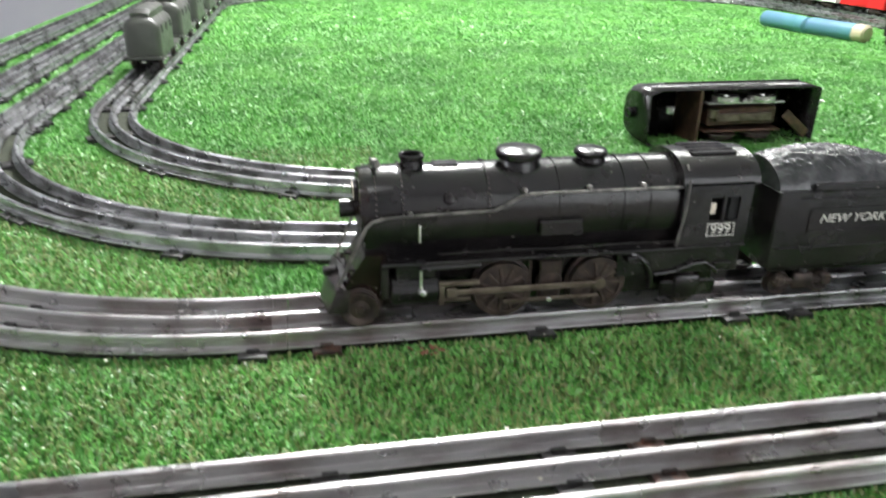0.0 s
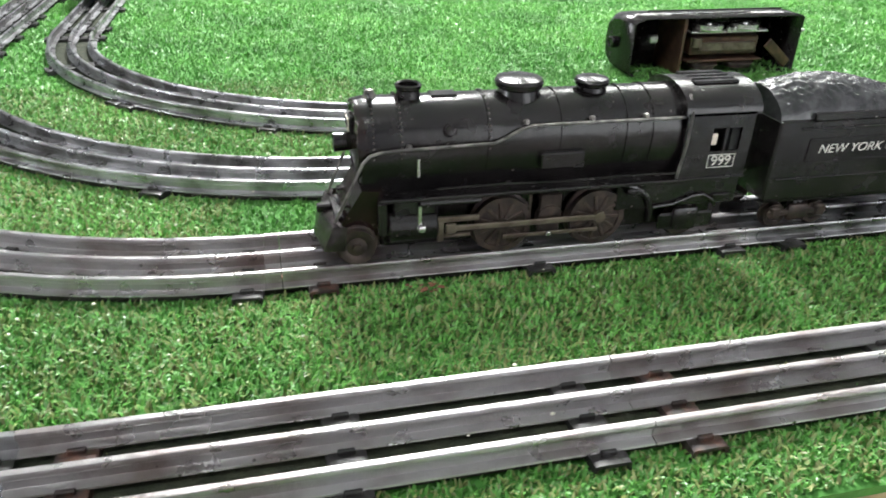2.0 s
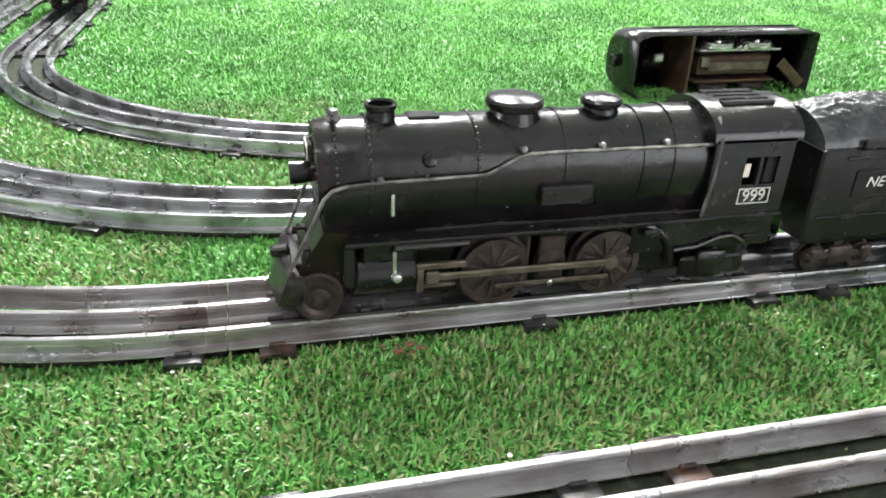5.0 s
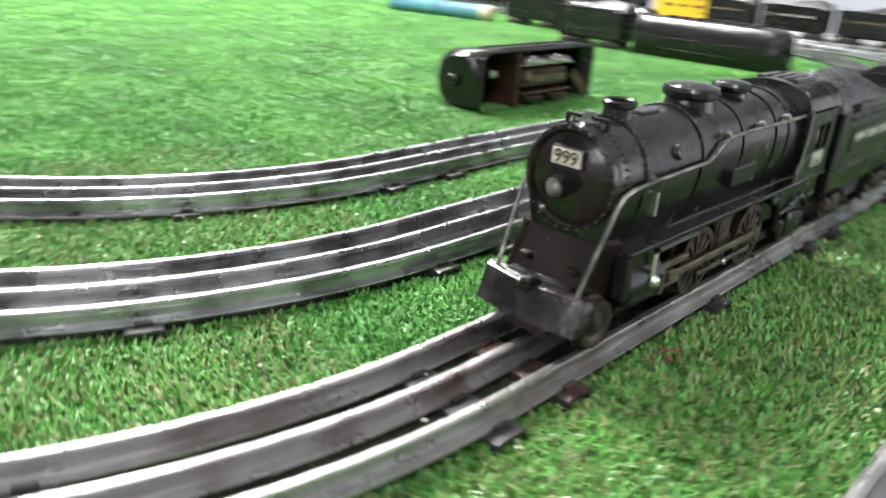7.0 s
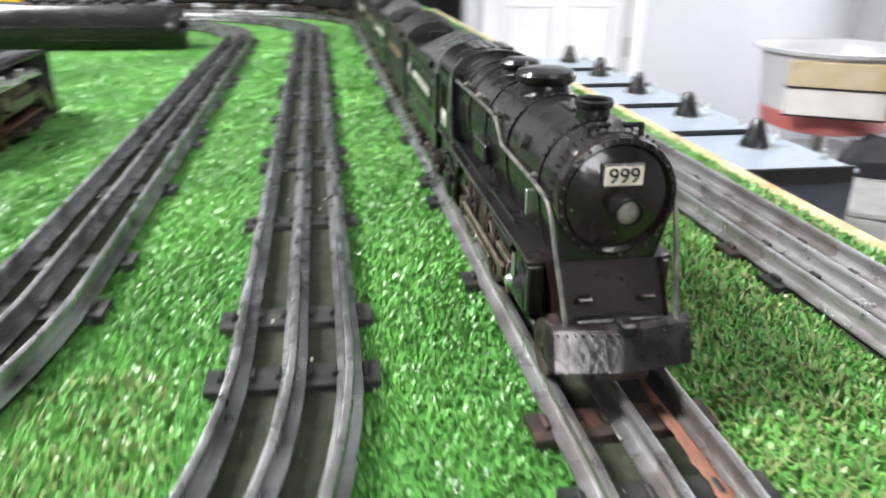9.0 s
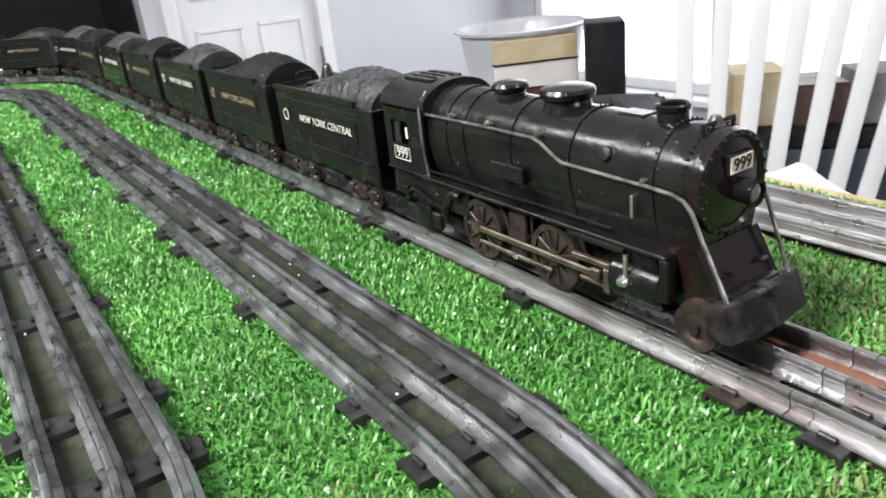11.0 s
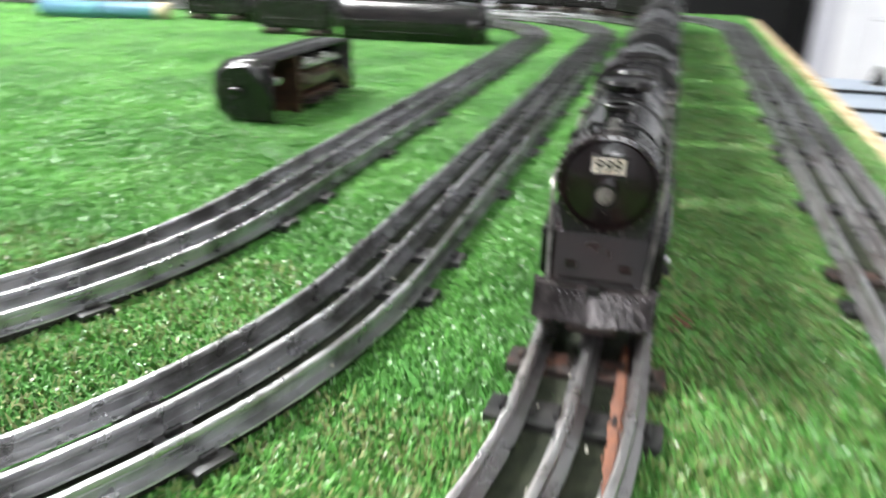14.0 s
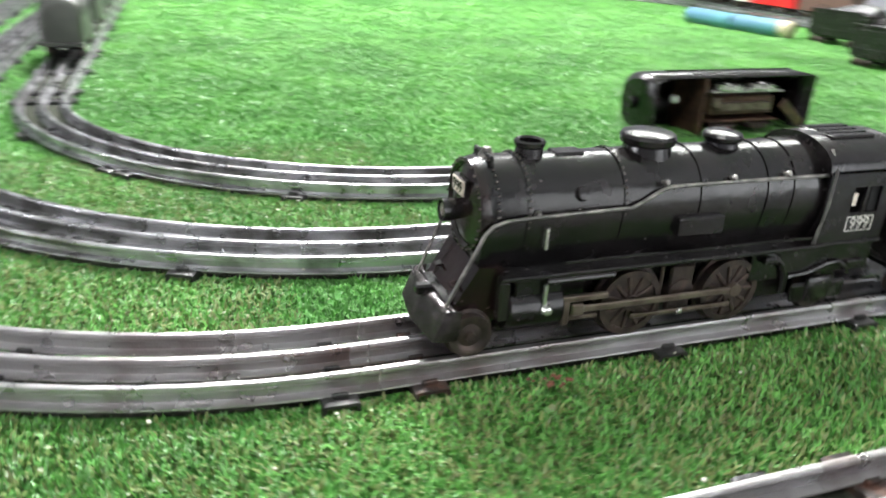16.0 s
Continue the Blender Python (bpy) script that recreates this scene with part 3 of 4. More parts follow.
    box(0.0318, 0.0332, -0.0085, -0.0070, 0.0790, 0.0860, 0.0003, 1, bm)
    box(0.0318, 0.0332, 0.0070, 0.0085, 0.0790, 0.0860, 0.0003, 1, bm)
    part("bell_yoke", bm, BLACK, e)
    # stack and domes
    part("smokestack", lathe([(0.0068, 0), (0.0055, 0.0012), (0.0052, 0.0046), (0.0058, 0.0052), (0.0060, 0.0068), (0.0053, 0.0074), (0.0044, 0.0068), (0.0042, 0.003), (0, 0.003)], (0.0505, 0, 0.0824), (0, 0, 1), 24), BLACK, e)
    part("sand_dome", lathe([(0.0110, -0.003), (0.0096, 0.0012), (0.0092, 0.0030), (0.0108, 0.0040), (0.0112, 0.0062), (0.0104, 0.0076), (0.0070, 0.0086), (0, 0.0090)], (0.1015, 0, 0.0828), (0, 0, 1), 26), BLACK, e)
    part("steam_dome", lathe([(0.0080, -0.003), (0.0068, 0.0010), (0.0064, 0.0024), (0.0078, 0.0034), (0.0082, 0.0050), (0.0074, 0.0062), (0.0048, 0.0070), (0, 0.0073)], (0.1370, 0, 0.0830), (0, 0, 1), 24), BLACK, e)
    part("roof_plate", box(0.060, 0.072, -0.004, 0.004, 0.0828, 0.0850, 0.0005), BLACK, e)
    # running boards and side boxes
    for s in (-1, 1):
        bm = box(0.034, 0.182, s * 0.0180 - 0.0050, s * 0.0180 + 0.0050, 0.0428, 0.0446, 0.0005)
        part("running_board", bm, BLACK, e)
        part("side_tank", box(0.108, 0.129, s * 0.0178 - 0.0028, s * 0.0178 + 0.0028, 0.0535, 0.0610, 0.0006), BLACK, e)
        part("air_pipe", cyl((0.066, s * 0.0226, 0.0418), (1, 0, 0), 0.0013, 0.028, 10), BLACK, e)
        part("generator", lathe([(0, 0.0022), (0.0024, 0.0018), (0.0030, 0), (0, 0)], (0.0655, s * R0 * 0.92, 0.0730), (0, s, 0.45), 14), BLACK, e)
        # worn bright upright on the smokebox side
        part("valve_post", box(0.0512, 0.0526, s * 0.0174 - 0.0021, s * 0.0174 + 0.0021, 0.0530, 0.0615, 0.0003), STEEL, e, "worn bright upright bar")
        rail = [(0.0140, s * 0.0165, 0.0310), (0.0180, s * 0.0172, 0.0400), (0.0235, s * 0.0182, 0.0520), (0.0275, s * 0.0188, 0.0610), (0.0305, s * 0.0192, 0.0642), (0.0350, s * 0.0194, 0.0656), (0.045, s * 0.0194, 0.0662), (0.086, s * 0.0194, 0.0672),
                (0.0905, s * 0.0190, 0.0690), (0.0985, s * 0.0186, 0.0730), (0.1030, s * 0.0184, 0.0740), (0.130, s * 0.0184, 0.0742), (0.178, s * 0.0190, 0.0744)]
        part("handrail", tube(rail, 0.00075, 8), WIRE, e, "thin bent handrail worn grey")
        for x, z in ((0.0475, 0.0668), (0.100, 0.0755), (0.131, 0.0757), (0.1575, 0.0757)):
            part("handrail_knob", lathe([(0.0007, -0.003), (0.0007, 0.0), (0.0013, 0.0006), (0.0014, 0.0014), (0.0009, 0.0023), (0, 0.0025)], (x, s * 0.0172, z), (0, s, 0.2), 10), WIRE, e, "pale worn handrail knob")
        part("lubricator_line", tube([(0.0600, s * 0.0202, 0.0475), (0.0900, s * 0.0204, 0.0478), (0.1200, s * 0.0204, 0.0472), (0.1600, s * 0.0206, 0.0478), (0.1765, s * 0.0208, 0.0474)], 0.0006, 6), BLACK, e)
        part("injector", lathe([(0, 0.004), (0.0016, 0.0035), (0.0022, 0), (0.0016, -0.0035), (0, -0.004)], (0.1560, s * 0.0212, 0.0395), (1, 0, 0), 10), BLACK, e)
        part("brake_hanger", box(0.1042, 0.1056, s * 0.0190 - 0.0008, s * 0.0190 + 0.0008, 0.0210, 0.0420, 0.0004), WHEEL, e)
        bm = box(0.0335, 0.0375, s * 0.0200 - 0.0026, s * 0.0200 + 0.0026, 0.0270, 0.0430, 0.0006)
        part("side_step", bm, BLACK, e)
        # cylinder, guides, rods
        bm = lathe([(0, 0.0120), (0.0080, 0.0120), (0.0092, 0.0106), (0.0092, -0.0106), (0.0080, -0.0120), (0, -0.0120)], (0.0495, s * 0.0135, 0.0285), (1, 0, 0), 26)
        box(0.0400, 0.0600, s * 0.0135 - 0.0070, s * 0.0135 + 0.0070, 0.0350, 0.0428, 0.0010, 1, bm)
        part("cylinder", bm, BLACK, e)
        part("drain_cock", lathe([(0, 0.0024), (0.0016, 0.0018), (0.0024, 0), (0.0016, -0.0018), (0, -0.0024)], (0.0528, s * 0.0228, 0.0300), (0, s, 0), 12), STEEL, e, "bright steel ball")
        part("valve_stem", cyl((0.0520, s * 0.0222, 0.0360), (0, 0, 1), 0.0009, 0.009, 8), STEEL, e)
        bm = box(0.0605, 0.0800, s * 0.0205 - 0.0012, s * 0.0205 + 0.0012, 0.0310, 0.0335, 0.0004)
        box(0.0605, 0.0635, s * 0.0205 - 0.0014, s * 0.0205 + 0.0014, 0.0215, 0.0312, 0.0004, 1, bm)
        box(0.0605, 0.0760, s * 0.0205 - 0.0012, s * 0.0205 + 0.0012, 0.0232, 0.0250, 0.0004, 1, bm)
        part("crosshead_guide", bm, ROD, e, "tarnished brass crosshead guide")
        bm = box(0.0640, 0.1422, s * 0.0222 - 0.0008, s * 0.0222 + 0.0008, 0.0268, 0.0296, 0.0005)
        cyl((0.1395, s * 0.0222, 0.0282), (0, 1, 0), 0.0028, 0.0022, 14, bm=bm)
        box(0.0640, 0.0690, s * 0.0222 - 0.0011, s * 0.0222 + 0.0011, 0.0258, 0.0306, 0.0005, 1, bm)
        part("main_rod", bm, ROD, e, "tarnished brass main rod")
        bm = box(0.0920, 0.1400, s * 0.0207 - 0.0006, s * 0.0207 + 0.0006, 0.0200, 0.0220, 0.0004)
        part("side_rod", bm, ROD, e, "tarnished side rod")
        part("rod_screw", lathe([(0, 0.0012), (0.0012, 0.0008), (0.0015, 0), (0, 0)], (0.1145, s * 0.0213, 0.0210), (0, s, 0), 10), STEEL, e)
        for x in (0.0920, 0.1395):
            spoked((x, s * 0.0196, RT + 0.0140), 0.0140, 0.0052, 11, e)
        bm = lathe([(0, 0), (0.0060, 0), (0.0064, -0.0012), (0.0064, -0.004), (0, -0.004)], (0.1155, s * 0.0192, 0.0282), (0, s, 0), 18)
        box(0.1100, 0.1210, s * 0.0175 - 0.0012, s * 0.0175 + 0.0012, 0.0200, 0.0400, 0.0006, 1, bm)
        part("gear_stud", bm, WHEEL, e)
        # front and rear truck wheels
        part("pilot_wheel", plain_wheel((0.0240, s * 0.0200, RT + 0.0085), 0.0085, 0.0046), WHEEL, e)
        part("trailing_wheel", plain_wheel((0.1860, s * 0.0185, RT + 0.0080), 0.0080, 0.0046), WHEEL, e)
        bm = box(0.1720, 0.2020, s * 0.0200 - 0.0010, s * 0.0200 + 0.0010, 0.0170, 0.0260, 0.0012)
        box(0.1790, 0.1930, s * 0.0205 - 0.0018, s * 0.0205 + 0.0018, 0.0165, 0.0290, 0.0020, 2, bm)
        part("trailing_frame", bm, BLACK, e)
        # wheel splasher, curved pipe under the cab
        part("wheel_splasher", tube([(0.1475 + 0.0190 * math.sin(a), s * 0.0205, 0.0262 + 0.0170 * math.cos(a)) for a in [k * 0.16 for k in range(1, 12)]], 0.0016, 8), BLACK, e)
        part("feed_pipe", tube([(0.168, s * 0.0202, 0.0300), (0.178, s * 0.0205, 0.0310), (0.188, s * 0.0206, 0.0345), (0.194, s * 0.0206, 0.0350), (0.199, s * 0.0204, 0.0320), (0.202, s * 0.0200, 0.0285)], 0.0011, 8), BLACK, e)
        part("firebox_side", box(0.148, 0.2130, s * 0.0185 - 0.0012, s * 0.0185 + 0.0012, 0.0292, 0.0430, 0.0006), BLACK, e)
        part("step_plate", box(0.1995, 0.2090, s * 0.0205 - 0.0008, s * 0.0205 + 0.0008, 0.0330, 0.0345, 0.0003), BLACK, e)
    # chassis, nose apron and bumper
    part("chassis", box(0.036, 0.205, -0.0125, 0.0125, 0.0165, 0.0430, 0.001), BLACK, e)
    bm = loft([[(0.0125, -0.0165, 0.0300), (0.0125, 0.0165, 0.0300), (0.0125, 0.0165, 0.0290), (0.0125, -0.0165, 0.0290)], [(0.0180, -0.0160, 0.0320), (0.0180, 0.0160, 0.0320), (0.0180, 0.0160, 0.0240), (0.0180, -0.0160, 0.0240)],
              [(0.0270, -0.0165, 0.0470), (0.0270, 0.0165, 0.0470), (0.0270, 0.0150, 0.0240), (0.0270, -0.0150, 0.0240)], [(0.0360, -0.0185, 0.0470), (0.0360, 0.0185, 0.0470), (0.0360, 0.0150, 0.0240), (0.0360, -0.0150, 0.0240)]])
    part("front_apron", bm, BROWNBLACK, e)
    # two flat wings meeting in a blunt edge, leaning back, with a ledge and rivets on top
    ring = []
    for y in (-0.0215, -0.0205, -0.0012, 0.0012, 0.0205, 0.0215):
        x = 0.0062 + 0.14 * abs(y) + (0.0020 if abs(y) > 0.021 else 0)
        ring.append([(x, y, 0.0208), (x + 0.0044, y, 0.0320), (x + 0.0056, y, 0.0327), (x + 0.0085, y, 0.0327), (x + 0.0070, y, 0.0208)])
    bumper = part("bumper", loft(ring), SCUFFED, e, "scuffed black V-shaped front bumper")
    rivet([(0.0062 + 0.14 * abs(k) * 0.0024 + 0.0041, k * 0.0024, 0.0306) for k in range(-8, 9)], bumper, BLACK, 0.00055)
    bm = box(0.0080, 0.0150, -0.0022, 0.0022, 0.0310, 0.0350, 0.0008)
    part("front_coupler_block", bm, BLACK, e)
    bm = box(0.0150, 0.0200, -0.0130, 0.0130, 0.0318, 0.0334, 0.0004)
    part("apron_ledge", bm, BLACK, e)
    for k in (-1, 1):
        part("apron_step", box(0.0185, 0.0225, k * 0.0095 - 0.0022, k * 0.0095 + 0.0022, 0.0375, 0.0386, 0.0003), BROWNBLACK, e)
    part("lead_truck", box(0.0110, 0.0400, -0.0090, 0.0090, 0.0150, 0.0215, 0.001), WHEEL, e)
    # cab: side panels round the window opening, arched roof
    cabp = part("cab_front", box(0.1790, 0.1800, -0.0199, 0.0199, 0.0430, 0.0760), BLACK, e, "", None)
    for s in (-1, 1):
        part("cab_side", cab_sheet(s), BLACK, e, "", None)
    # added near-black block: makes the rear cab window look dark inside
    part("cab_shade_block", box(0.2030, 0.2120, -0.0196, 0.0196, 0.0440, 0.0750), DARK, cabp, "near-black block standing in for shade inside the cab", None)
    roof = loft([arch(x, 0.0213, 0.0752, 0.0762, 0.0118) for x in (0.1765, 0.1780, 0.2145, 0.2158)])
    part("cab_roof", roof, BLACK, e)
    bm = box(0.1850, 0.2085, -0.0095, 0.0095, 0.0866, 0.0881, 0.0004)
    for y in (-0.0050, 0.0, 0.0050):
        box(0.1860, 0.2075, y - 0.0004, y + 0.0004, 0.0879, 0.0886, 0, 1, bm)
    part("roof_hatch", bm, BLACK, e)
    for s in (-1, 1):
        part("corner_beading", tube([(0.1772, s * 0.0208, 0.0435), (0.1790, s * 0.0216, 0.0620), (0.1795, s * 0.0212, 0.0765), (0.1795, s * 0.0160, 0.0844)], 0.0007, 8), WIRE, cabp, "bare metal edge where paint wore off")
        part("cab_ledge", box(0.1770, 0.2138, s * 0.0216 - 0.0008, s * 0.0216 + 0.0008, 0.0436, 0.0446, 0.0003), BLACK, e)
        part("window_marking", box(0.1923, 0.1952, s * 0.0203 - 0.0003, s * 0.0203 + 0.0003, 0.0605, 0.0660), PLATE, cabp, "cream printed window corner", None)
        wording("999", 0.0072, pose(0.1990, s * 0.0214, 0.0525, 90, 0, 0 if s < 0 else 180), cabp, LETTER, "lettering", "white cab number")
        fr = bmesh.new()
        for a, b, c, d in ((0.1918, 0.2062, 0.0492, 0.0496), (0.1918, 0.2062, 0.0555, 0.0559), (0.1918, 0.1922, 0.0496, 0.0555), (0.2058, 0.2062, 0.0496, 0.0555)):
            box(a, b, s * 0.0214 - 0.0001, s * 0.0214 + 0.0001, c, d, 0, 1, fr)
        part("number_border", fr, LETTER, cabp, "thin white border", None)
    part("drawbar", box(0.205, 0.232, -0.003, 0.003, 0.0225, 0.0245, 0.0006), STEEL, e)
    return e


def truck(parent, x, mat=None, half=0.0195):
    """Four-wheel tender truck with cast side frames."""
    bm = box(x - 0.0045, x + 0.0045, -0.012, 0.012, 0.0180, 0.0255, 0.001)
    frame_ = part("truck_bolster", bm, BLACK, parent)
    for s in (-1, 1):
        bm = box(x - 0.0175, x + 0.0175, s * half - 0.0008, s * half + 0.0008, 0.0185, 0.0222, 0.0010)
        box(x - 0.0060, x + 0.0060, s * half - 0.0014, s * half + 0.0014, 0.0160, 0.0250, 0.0018, 2, bm)
        for dx in (-0.0130, 0.0130):
            box(x + dx - 0.0030, x + dx + 0.0030, s * half - 0.0018, s * half + 0.0018, 0.0175, 0.0240, 0.0010, 1, bm)
        part("truck_frame", bm, mat or WHEEL, parent, "worn brown truck side frame")
        for dx in (-0.0120, 0.0120):
            part("truck_wheel", plain_wheel((x + dx, s * 0.0184, RT + 0.0062), 0.0062, 0.0044), WHEEL, parent)


def tender(label, words, letter, body_mat, coal_mat, rear=0.0):
    """Toy tender, centred, its coal load towards -x."""
    t = thing("tender", label, "toy tender", "tenders coupled behind the engine")
    L, W = 0.0640, 0.0212
    bm = box(-L, L, -W, W, 0.0285, 0.0705, 0.0010)
    body = part("tender_body", bm, body_mat, t)
    # coal load: high in front, falling to the rear deck
    n, m = 100, 56
    rings = []
    for i in range(n + 1):
        u = max(0, i - 1) / (n - 1)
        x = -L + 0.0004 + u * 0.100
        h = 0 if i == 0 else (0.0168 * (0.70 + 0.30 * math.sin(u / 0.3 * math.pi / 2)) if u < 0.3 else 0.0168 * max(0.0, 1 - ((u - 0.3) / 0.7) ** 1.7)) + 0.0004
        row = []
        for j in range(m + 1):
            v = j / m
            y = -W + 0.0012 + v * (2 * W - 0.0024)
            lump = (noise.noise(Vector((x * 300 + y * 120, y * 430, 3))) * 0.0012 + noise.noise(Vector((x * 620, y * 700, 9))) * 0.0007) if 1 < i < n and 0 < j < m else 0
            row.append((x, y, 0.0700 + h * math.sin(math.pi * v) ** 0.55 + lump))
        rings.append(row)
    part("coal_load", loft(rings, cap=False, closed=False), coal_mat, t, "black cast lumpy coal load", 50)
    for s in (-1, 1):
        bm = box(-L + 0.018, L, s * W - 0.0009, s * W + 0.0009, 0.0700, 0.0740, 0.0005)
        part("side_coaming", bm, body_mat, t)
        for z, x0 in ((0.0655, -L + 0.012), (0.0395, -L + 0.004)):
            part("side_rib", box(x0, L - 0.003, s * (W + 0.0004) - 0.0006, s * (W + 0.0004) + 0.0006, z, z + 0.0012, 0.0004), body_mat, body)
        fr = bmesh.new()
        for a, b, c, d in ((-0.045, 0.045, 0.0484, 0.0490), (-0.045, 0.045, 0.0602, 0.0608), (-0.0454, -0.0448, 0.0490, 0.0602), (0.0448, 0.0454, 0.0490, 0.0602)):
            box(a, b, s * (W + 0.0003) - 0.0003, s * (W + 0.0003) + 0.0003, c, d, 0, 1, fr)
        part("name_panel_border", fr, body_mat, body, "", None)
        if words:
            wording(words, 0.0064, pose(-0.0045, s * (W + 0.0002), 0.0550, 90, 0, 0 if s < 0 else 180), body, letter, "lettering", "pale raised lettering", 1.1, 0.22)
            if s > 0:
                part("emblem", lathe([(0.0030, 0), (0.0034, 0.0003), (0.0037, 0.0003), (0.0040, 0)], (0.0505, W + 0.0003, 0.0550), (0, 1, 0), 20), letter, body, "small round emblem ring")
        part("underframe", box(-L + 0.004, L - 0.004, s * 0.0165 - 0.0012, s * 0.0165 + 0.0012, 0.0255, 0.0288, 0.0004), BLACK, t)
    bm = lathe([(0.0062, 0), (0.0062, 0.0018), (0.0056, 0.0024), (0, 0.0026)], (0.045, 0, 0.0705), (0, 0, 1), 18)
    part("water_hatch", bm, body_mat, t)
    part("rear_handle", tube([(L - 0.004, -0.006, 0.0705), (L - 0.004, -0.006, 0.0772), (L - 0.004, -0.004, 0.0782), (L - 0.004, 0.004, 0.0782), (L - 0.004, 0.006, 0.0772), (L - 0.004, 0.006, 0.0705)], 0.0007, 8), BLACK, t)
    part("end_ladder", box(L, L + 0.0008, -0.014, -0.006, 0.032, 0.066, 0.0002), body_mat, body)
    truck(t, -0.040)
    truck(t, 0.040)
    bm = box(L - 0.002, L + 0.0100, -0.0022, 0.0022, 0.0225, 0.0250, 0.0006)
    box(L + 0.0070, L + 0.0110, -0.0050, 0.0050, 0.0215, 0.0260, 0.0010, 1, bm)
    part("coupler", bm, STEEL, t, "bright metal coupler")
    return t


engine = steam_engine()
first = tender("black toy tender lettered NEW YORK CENTRAL behind the engine", "NEW YORK CENTRAL", LETTER, BLACK, COAL)
first.matrix_basis = on_loop("A", 0.3095)
BRASSL = material("dull_gold_lettering", (0.32, 0.25, 0.15), 0.5, 0.0, (0.26, 0.20, 0.12), 300, 3)
second = tender("weathered black tin tender with dull gold lettering", "NEW YORK CENTRAL", BRASSL, BOXBLACK, BOXBLACK)
second.matrix_basis = on_loop("A", 0.3095 + 0.147)
for k in range(2, 12):
    copy_thing(second if k % 2 else first, on_loop("A", 0.3095 + 0.147 * k))


# ---- streamlined shells standing and lying on the turf ----
def streamliner(name, label, n_vents=5, size=(0.188, 0.0260, 0.0620)):
    """Hollow streamlined engine shell with its motor; nose at x = 0, wheels down at z = 0."""
    e = thing(name, label, "toy locomotive")
    Lb, W, H = size
    secs = [(0.002, 0.80, 0.84), (0.006, 0.92, 0.93), (0.013, 0.99, 0.98), (0.024, 1.0, 1.0), (Lb - 0.028, 1.0, 1.0), (Lb - 0.006, 1.0, 1.02), (Lb - 0.002, 0.97, 1.0), (Lb, 0.90, 0.97)]

    def prof(x, w, h, inset=0.0):
        ww, hh = W * w - inset, H * h - inset
        return [(x, -ww, 0.003), (x, -ww, hh * 0.55), (x, -ww * 0.90, hh * 0.80), (x, -ww * 0.62, hh * 0.95), (x, 0, hh), (x, ww * 0.62, hh * 0.95), (x, ww * 0.90, hh * 0.80), (x, ww, hh * 0.55), (x, ww, 0.003)]
    bm = loft([prof(*s) for s in secs], cap=False, closed=False)
    for x, w, h in (secs[0], secs[-1]):
        bm.faces.new([bm.verts.new(p) for p in prof(x, w, h)])
    bmesh.ops.remove_doubles(bm, verts=bm.verts, dist=1e-5)
    bmesh.ops.recalc_face_normals(bm, faces=bm.faces)
    shell = part("shell", bm, BLACK, e, "smooth black streamlined shell")
    thick = shell.modifiers.new("thickness", "SOLIDIFY")
    thick.thickness, thick.offset = 0.0014, -1
    part("headlamp", lathe([(0, -0.001), (0.0052, -0.001), (0.0054, 0.006), (0.0044, 0.0072), (0.0034, 0.0060), (0, 0.0056)], (0.0035, 0, 0.034), (-1, 0, 0), 18), BLACK, e)
    part("nose_plate", lathe([(0, 0.0008), (0.0045, 0.0008), (0.0050, 0), (0, 0)], (0.0032, 0, 0.018), (-1, 0, 0), 20), WIRE, e, "small worn round plate")
    for s in (-1, 1):
        part("skirt_band", box(0.030, Lb - 0.004, s * (W + 0.0004) - 0.0006, s * (W + 0.0004) + 0.0006, 0.0320, 0.0332, 0.0003), BLACK, shell)
        part("side_panel_line", box(0.045, Lb - 0.05, s * (W + 0.0003) - 0.0005, s * (W + 0.0003) + 0.0005, 0.0160, 0.0168, 0.0002), BLACK, shell)
    ridge = bmesh.new()
    for k in range(n_vents):
        box(0.046 + k * 0.022, 0.060 + k * 0.022, -0.0032, 0.0032, H - 0.002, H + 0.0022, 0.0008, 1, ridge)
    part("roof_vents", ridge, BLACK, shell)
    # cross plate and motor seen from below
    part("cross_plate", box(0.052, 0.0545, -W + 0.002, W - 0.002, 0.003, 0.046), INSIDE, e, "oily brown cross plate", None)
    part("motor_block", box(0.064, 0.135, -0.0085, 0.0085, 0.006, 0.040, 0.0015), INSIDE, e, "oily brown motor block")
    part("motor_side", box(0.060, 0.140, -0.0140, -0.0120, 0.002, 0.040, 0.0006), STEEL, e, "bright motor side plate")
    part("motor_side", box(0.060, 0.140, 0.0120, 0.0140, 0.002, 0.040, 0.0006), INSIDE, e)
    for x in (0.080, 0.118):
        for s in (-1, 1):
            part("driving_wheel", plain_wheel((x, s * 0.0195, 0.0085), 0.0125, 0.0045), STEEL if s < 0 else WHEEL, e)
    part("pickup_bar", box(0.070, 0.128, -0.0035, 0.0035, 0.001, 0.006, 0.0006), ROD, e, "copper pickup bar")
    bracket = part("rear_bracket", box(-0.017, 0.017, -0.0045, 0.0045, 0.0, 0.0022, 0.0006), INSIDE, e, "oily slanting coupler bracket")
    bracket.matrix_basis = pose(Lb - 0.020, 0.009, 0.004, 0, 0, 38)
    part("reverse_lever", box(0.024, 0.032, -0.010, -0.003, 0.010, 0.016, 0.001), STEEL, e, "small bright lever plate")
    for x in (0.098, 0.104):
        part("brush_cap", lathe([(0, 0.0024), (0.0022, 0.0020), (0.0026, 0), (0, 0)], (x, -0.0150, 0.004), (0, 0, -1), 12), STEEL, e)
    part("roller", cyl((0.068, -0.004, 0.004), (0, 1, 0), 0.0045, 0.008, 16, bevel=0.0006), ROD, e, "tarnished pickup roller")
